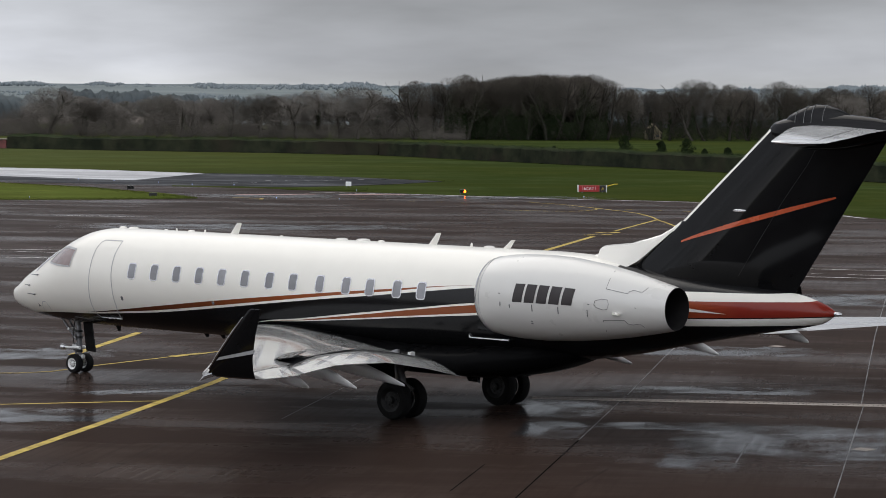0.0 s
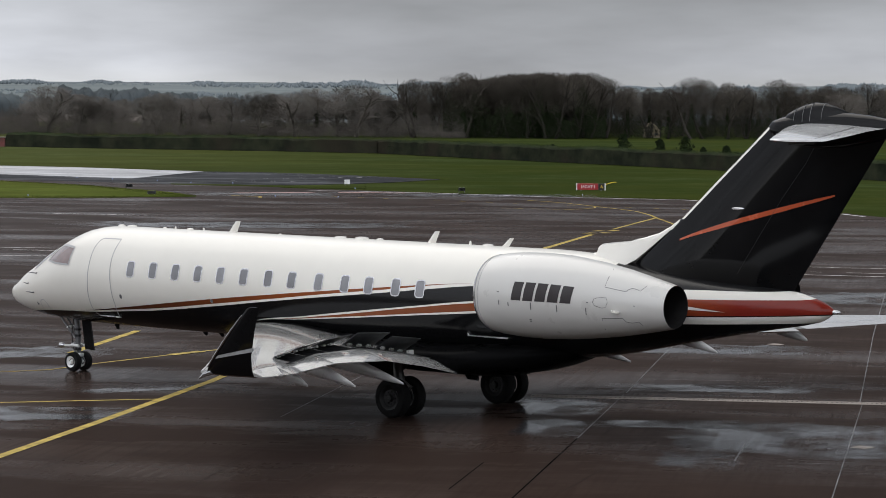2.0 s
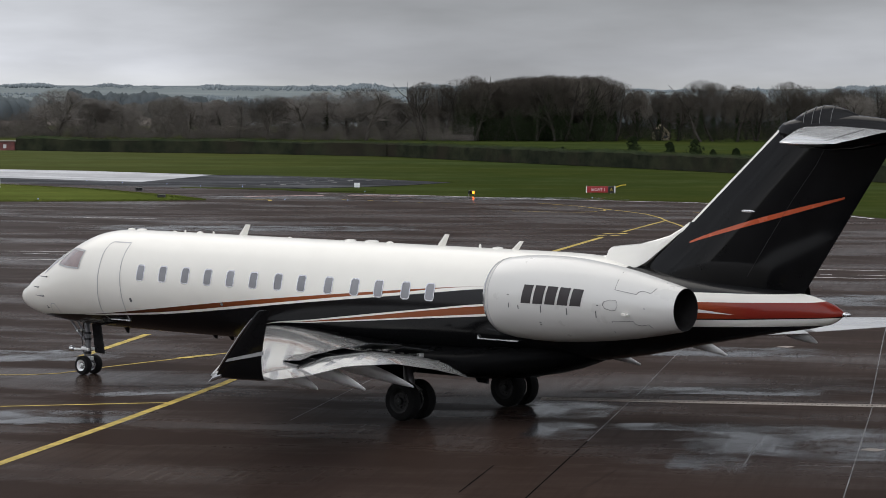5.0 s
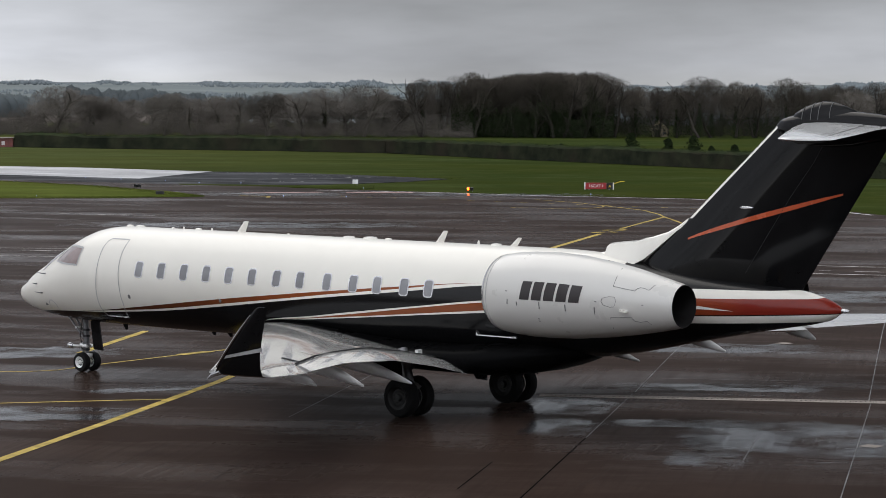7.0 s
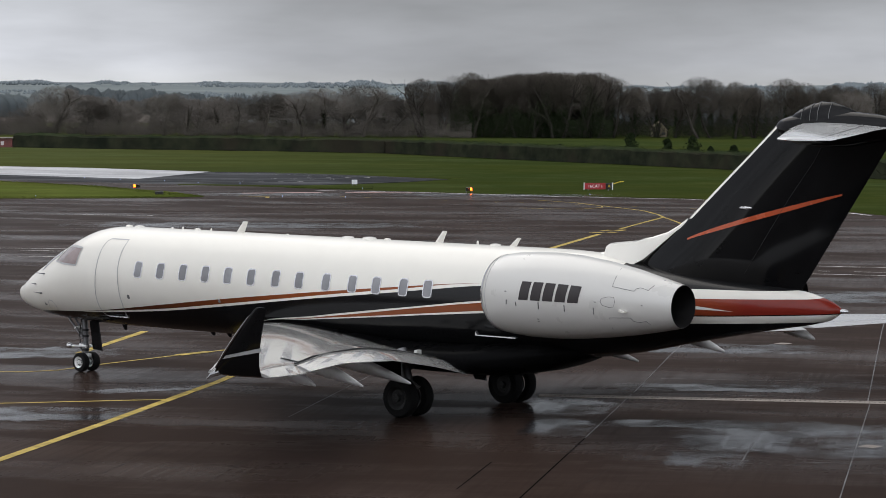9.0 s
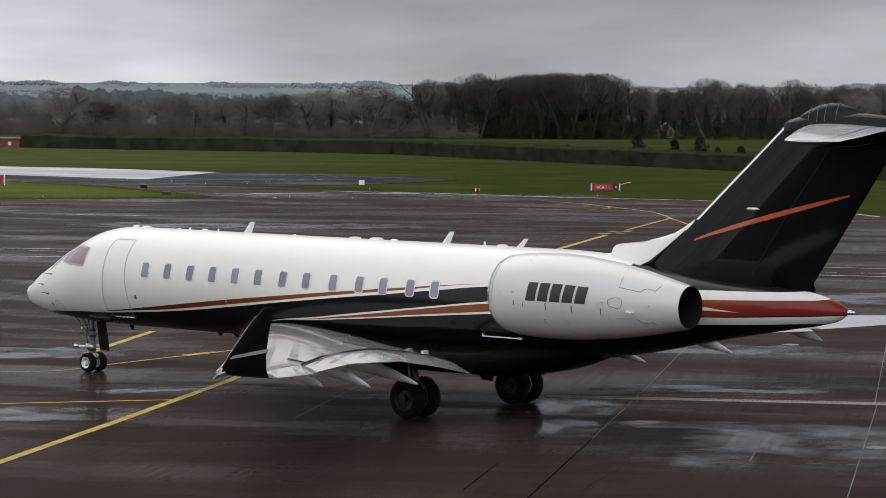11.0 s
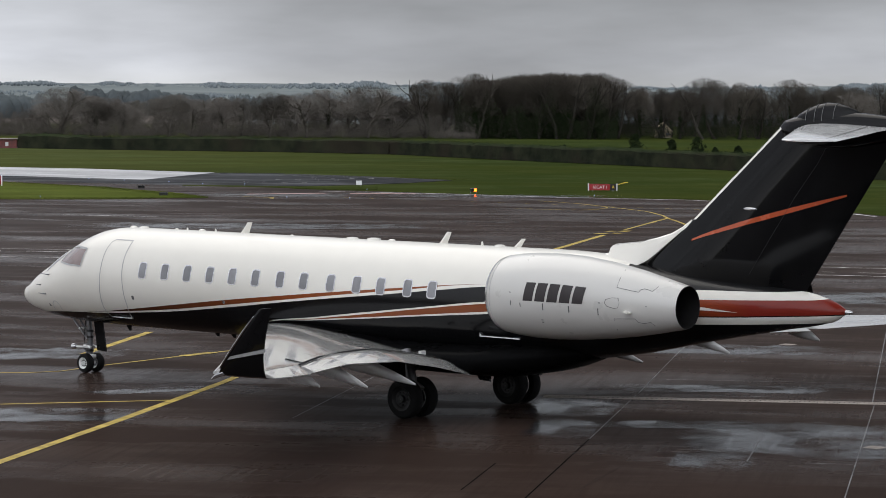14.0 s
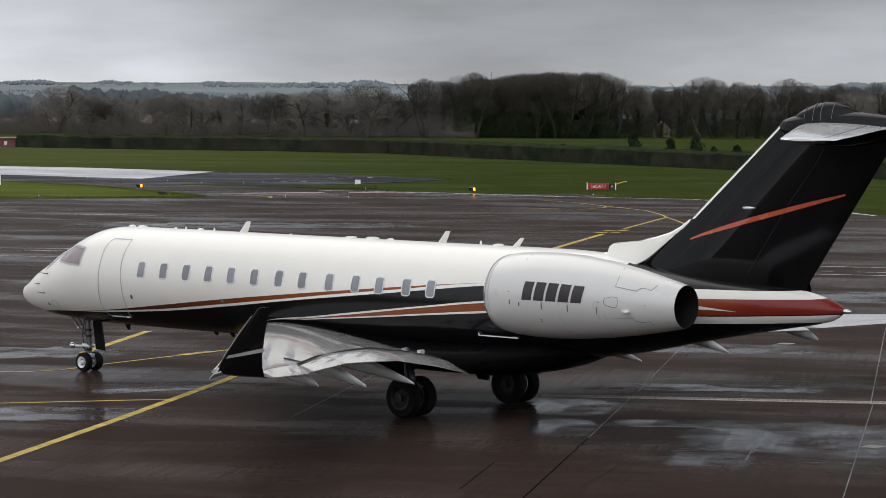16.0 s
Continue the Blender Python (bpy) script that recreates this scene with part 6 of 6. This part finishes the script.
    if ivy:
        for _ in range(int(1500 * ivy)):
            z = r.uniform(0, high * 0.55)
            a = r.uniform(0, 6.3)
            rad = r.uniform(0.1, 0.75) * (1 - z / high)
            leaf(leaves[0], leaves[1], Vector((rad * math.cos(a), rad * math.sin(a), z)), r.uniform(0.06, 0.14))
    return wood, twigs, leaves


def tree_kind(high, spread_out, density, seed, ivy, trunks, label):
    wood, twigs, leaves = grow_tree(high, spread_out, density, seed, ivy, trunks)
    t = thing("tree", label, "tree", "bare trees beyond the airfield")
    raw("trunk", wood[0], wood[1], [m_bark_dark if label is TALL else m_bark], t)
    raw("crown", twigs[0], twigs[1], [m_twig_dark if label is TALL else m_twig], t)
    if leaves[1]:
        raw("ivy", leaves[0], leaves[1], [m_bush], t)
    return t


OPEN = "bare broad winter tree with fine branching twigs"
TALL = "tall bare winter tree in a dense wood"
kinds = [tree_kind(11.5, 1.0, 1.0, 1, 0.0, 1, OPEN), tree_kind(10.5, 1.15, 1.1, 2, 0.5, 1, OPEN), tree_kind(12.0, 0.8, 1.2, 3, 1.0, 1, TALL),
         tree_kind(12.0, 0.7, 1.3, 4, 1.0, 2, TALL), tree_kind(11.0, 0.95, 1.2, 5, 0.6, 1, TALL), tree_kind(8.0, 1.2, 1.1, 6, 0.4, 2, "low bushy bare tree in a field hedge")]
base_high = (11.5, 10.5, 12.0, 12.0, 11.0, 8.0)
used = set()


def plant(kind, side, away, high, z=0.0):
    p = afar(side, away, z)
    s = 1.12 * high / base_high[kind]
    m = pose(p.x, p.y, p.z, 0, 0, rng.uniform(0, 360))
    if kind not in used:
        used.add(kind)
        kinds[kind].matrix_basis = m
        t = kinds[kind]
    else:
        t = copy_thing(kinds[kind], m)
    w = s * rng.uniform(0.95, 1.15) * (1.3 if kind in (0, 1, 5) else 1.05)
    t.scale = (w, w, s * (0.86 if kind in (0, 1, 5) else 0.97))
    return t


# single trees along the field hedge: slope to the side, distance, height
for kind, side, away, high in ((0, -0.1415, 450, 8.7), (5, -0.128, 455, 6.2), (1, -0.118, 460, 5.2), (0, -0.1015, 452, 7.4), (5, -0.092, 455, 6.6), (5, -0.082, 462, 6.2),
                               (1, -0.0745, 455, 6.8), (0, -0.064, 450, 8.0), (1, -0.057, 458, 7.4), (0, -0.0505, 452, 8.0), (1, -0.0425, 455, 8.4), (0, -0.028, 450, 9.2), (1, -0.0345, 458, 8.6), (5, -0.0205, 457, 7.6),
                               (3, -0.0065, 452, 9.2), (4, 0.0005, 455, 8.8), (2, 0.006, 455, 9.8), (3, 0.0115, 452, 10.2),
                               (4, 0.0585, 458, 10.4), (4, 0.053, 456, 10.0), (4, 0.064, 460, 9.6), (2, 0.072, 462, 8.2), (3, 0.080, 465, 8.0), (2, 0.087, 460, 8.0), (4, 0.0955, 458, 9.8), (4, 0.100, 462, 9.4), (2, 0.109, 460, 9.0), (3, 0.116, 466, 8.2), (4, 0.1275, 460, 9.6), (4, 0.134, 462, 9.0), (2, 0.1445, 463, 8.6), (0, 0.1525, 460, 8.8), (4, 0.16, 466, 9.0), (1, 0.17, 465, 9.0)):
    plant(kind, side, away, high)
# the dense wood
for row in range(4):
    for k in range(15):
        side = 0.0125 + (0.0445) * (k + rng.uniform(0.1, 0.9)) / 15
        f = (side - 0.0125) / 0.0445
        high = 9.0 + 1.3 * min(1, f * 2.2) + rng.uniform(-0.5, 0.2)
        plant(rng.choice((2, 3, 4, 2)), side, 456 + 9 * row + rng.uniform(-3, 3), high)
for k in range(16):
    plant(rng.choice((2, 3, 4)), 0.058 + 0.11 * (k + rng.random()) / 16, 475 + rng.uniform(0, 25), rng.uniform(7.2, 8.8))
for k in range(24):
    plant(rng.choice((1, 5, 0)), -0.15 + 0.16 * (k + rng.random()) / 24, 470 + rng.uniform(0, 40), rng.uniform(5.5, 7.4))
for i, t in enumerate(kinds):
    if i not in used:
        plant(i, 0.11, 480, 8)


def scrub(name, s0, s1, away, deep, low, high, count, size, mat, label, twig_share=0.5, seed=3, twig_mat=m_brush):
    """A belt of undergrowth: leaf and twig slivers in uneven clumps."""
    r = random.Random(seed)
    v, f, idx = [], [], []
    for _ in range(count):
        s = r.uniform(s0, s1)
        d = away + r.uniform(0, deep)
        clump = max(0.0, 0.42 + 1.25 * noise.fractal(Vector((s * 170, seed, d * 0.08)), 1.0, 2.0, 3))
        top = low + (high - low) * clump
        z = top * (r.random() ** 0.8)
        c = afar(s, d, z)
        if r.random() < twig_share:
            e = Vector((r.gauss(0, 0.8), r.gauss(0, 0.8), 0.6)) * r.uniform(0.25, 0.6)
            o = e.orthogonal().normalized() * 0.011
            k = len(v)
            v.extend((c - o, c + o, c + e))
            f.append((k, k + 1, k + 2))
            idx.append(1)
        else:
            leaf(v, f, c, r.uniform(size * 0.5, size))
            idx.append(0)
    return tagged(raw(name, v, f, [mat, twig_mat], None, idx), label, "undergrowth", kind="stuff")


scrub("undergrowth", -0.175, 0.012, 444, 34, 0.9, 5.0, 300000, 0.10, simple("brown_scrub_leaf", (0.078, 0.071, 0.06), 0.9, vary=0.5, scale=0.4, shine=0.0), "tangled brown winter scrub under the bare trees", 0.93, 3, m_brush_pale)
scrub("undergrowth", 0.004, 0.064, 448, 44, 3.0, 8.0, 90000, 0.16, m_bush, "dark evergreen undergrowth in the wood", 0.35, 5)
scrub("undergrowth", 0.058, 0.18, 458, 40, 2.0, 5.5, 130000, 0.16, m_bush, "dark undergrowth below the field trees", 0.8, 8)


def build_bush(side, away, high, seed):
    r = random.Random(seed)
    p = afar(side, away)
    v, f = [], []
    for _ in range(1100):
        z = high * r.random() ** 1.2
        a = r.uniform(0, 6.3)
        lump = 0.8 + 0.7 * noise.noise(Vector((math.cos(a) * 1.3 + seed, math.sin(a) * 1.3, z * 1.4)))
        w = high * 0.62 * math.sqrt(max(0.02, 1 - (z / high) ** 2)) * lump
        q = r.random() ** 0.5
        leaf(v, f, Vector((w * q * math.cos(a), w * q * math.sin(a), z)), r.uniform(0.06, 0.16))
    b = thing("bush", "small dark evergreen bush in a green field", "bush", "field bushes", at=Matrix.Translation(p))
    raw("foliage", v, f, [m_bush], b)
    bm = bmesh.new()
    tube(bm, [(0, 0, -0.1), (0, 0, high * 0.6)], [0.08, 0.03], 6)
    part("stem", bm, m_bark, b)


for side, away, high, seed in ((0.0705, 385, 1.9, 1), (0.084, 372, 1.4, 2), (0.0935, 350, 2.1, 3), (0.1085, 340, 1.2, 4), (0.1, 345, 0.9, 5), (0.0445, 355, 0.9, 6)):
    build_bush(side, away, high, seed)


def build_cottage(side, away, wide, high, roof):
    h = thing("cottage", "pale rendered cottage half hidden behind bare trees", "house", at=facing(*afar(side, away).xy))
    bm = bmesh.new()
    box(bm, (-wide / 2, 0, -0.2), (wide / 2, 5, high))
    part("wall", bm, m_stone, h)
    bm = bmesh.new()
    loft(bm, [[(-wide / 2 - 0.2, y, high - 0.05), (0, y, high + roof), (wide / 2 + 0.2, y, high - 0.05)] for y in (-0.15, 5.2)])
    part("roof", fixed(bm), m_stone, h)
    for x in (-wide / 4, wide / 4):
        bm = bmesh.new()
        box(bm, (x - 0.3, -0.05, high * 0.35), (x + 0.3, 0.02, high * 0.75))
        part("window", bm, m_pane, h)


build_cottage(0.0812, 470, 2.6, 1.1, 1.6)

# red and white equipment hut at the hedge end
hut = thing("equipment_hut", "low red and white airfield equipment hut by the hedge", "hut", at=facing(-215.6, 187.9))
bm = bmesh.new()
box(bm, (-4.0, 0, -0.1), (2.4, 2.2, 1.15), 0.03)
part("wall", bm, simple("faded_red_cladding", (0.12, 0.034, 0.03), 0.7, vary=0.4, scale=1.5), hut)
for k in range(4):
    bm = bmesh.new()
    box(bm, (-3.6 + 1.5 * k, -0.05, 0.25), (-3.2 + 1.5 * k, 0.0, 0.75))
    part("panel", bm, m_fair, hut)
bm = bmesh.new()
box(bm, (-4.2, -0.2, 1.15), (2.6, 2.4, 1.24), 0.03)
part("roof", bm, m_channel, hut)


def far_wood(name, s0, s1, away, deep, base, low, high, count, mat, label, seed, fine=1, lo_w=0.2, hi_w=0.42):
    """Distant woodland as an uneven mass of rounded crowns."""
    r = random.Random(seed)
    v, f = [], []
    bm = bmesh.new()
    bmesh.ops.create_icosphere(bm, subdivisions=fine, radius=1)
    ico_v = [x.co.copy() for x in bm.verts]
    ico_f = [[x.index for x in q.verts] for q in bm.faces]
    bm.free()
    for _ in range(count):
        s, d = r.uniform(s0, s1), away + r.uniform(0, deep)
        env = max(0.0, 0.5 + 0.9 * noise.fractal(Vector((s * 55, seed * 1.7, d * 0.0007)), 1.0, 2.0, 4))
        h = 1.5 + low + (high - low) * env * r.uniform(0.5, 1.0)
        c = afar(s, d, ground_height(s, d) - 1.5)
        w = max(1.1, r.uniform(lo_w, hi_w) * h)
        k = len(v)
        v.extend(c + Vector((p.x * w * r.uniform(0.7, 1.25), p.y * w, h * 0.45 + p.z * h * 0.55 * r.uniform(0.75, 1.2))) for p in ico_v)
        f.extend([i + k for i in q] for q in ico_f)
    ob = raw(name, v, f, [mat])
    ob.data.polygons.foreach_set("use_smooth", [True] * len(ob.data.polygons))
    return tagged(ob, label, "woodland", kind="stuff")


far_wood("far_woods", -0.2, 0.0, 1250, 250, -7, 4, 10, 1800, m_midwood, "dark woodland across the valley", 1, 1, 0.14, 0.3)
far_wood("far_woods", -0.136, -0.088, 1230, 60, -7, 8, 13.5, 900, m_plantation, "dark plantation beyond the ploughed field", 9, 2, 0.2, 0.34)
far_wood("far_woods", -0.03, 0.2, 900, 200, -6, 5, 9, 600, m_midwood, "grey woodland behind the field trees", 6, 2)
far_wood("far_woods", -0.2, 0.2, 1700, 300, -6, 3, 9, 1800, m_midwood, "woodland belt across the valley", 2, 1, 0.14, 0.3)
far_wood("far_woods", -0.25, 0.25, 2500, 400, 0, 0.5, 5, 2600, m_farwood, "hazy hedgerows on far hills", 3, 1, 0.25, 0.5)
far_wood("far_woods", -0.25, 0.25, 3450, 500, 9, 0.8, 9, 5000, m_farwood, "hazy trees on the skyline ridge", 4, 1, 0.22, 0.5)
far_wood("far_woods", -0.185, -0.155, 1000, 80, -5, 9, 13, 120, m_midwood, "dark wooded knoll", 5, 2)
for s0, s1, d0, d1, z in ((-0.17, -0.075, 760, 1150, -3.2),):
    bm = bmesh.new()
    vs = [bm.verts.new(afar(s, d, z)) for s, d in ((s0, d0), (s1, d0), (s1, d1), (s0, d1))]
    bm.faces.new(vs)
    tagged(part("far_field", fixed(bm), m_brownfield), "pale brown ploughed field across the valley", "field", kind="structure")


def grass_fringe(lines, count, seed):
    """Uneven grass blades that break the edges of the verges."""
    r = random.Random(seed)
    v, f = [], []
    for a, b, z, wide in lines:
        a, b = Vector((*a, z)), Vector((*b, z))
        n = int((b - a).length * count)
        side = Vector((-(b - a).y, (b - a).x, 0)).normalized()
        for _ in range(n):
            c = a + (b - a) * r.random() + side * r.uniform(0, wide) * r.random()
            e = Vector((r.gauss(0, 0.5), r.gauss(0, 0.5), 1.0)) * r.uniform(0.02, 0.08)
            o = e.orthogonal().normalized() * r.uniform(0.01, 0.03)
            k = len(v)
            v.extend((c - o, c + o, c + e))
            f.append((k, k + 1, k + 2))
    return tagged(raw("grass_fringe", v, f, [m_lush]), "uneven grass blades along the paving edges", "grass", kind="stuff")


grass_fringe((((-47.0, 112.2), (-30.9, 100.8), -0.03, -3.0), ((-54.0, 113.7), (-47.0, 112.2), -0.03, -3.0), ((-63.2, 110.5), (-54.0, 113.7), -0.03, 3.0), ((-73.7, 109.4), (-63.2, 110.5), -0.03, 3.0),
              ((-82.1, 108.5), (-73.7, 109.4), -0.03, 2.5), ((-92.0, 108.2), (-82.1, 108.5), -0.03, 1.0), ((-93.8, 133.9), (-139.0, 132.8), -0.03, -3.0),
              ((-80.6, 89.6), (-100.8, 98.1), 0.05, 2.0), ((-83.4, 83.0), (-80.6, 89.6), 0.05, 2.0), ((-88.4, 76.4), (-83.4, 83.0), 0.05, 3.0), ((-100.8, 98.1), (-115.0, 99.9), 0.05, 2.0)), 70, 11)


def motions():
    for mover, rows in MOVES:
        walk(mover, rows)


motions()
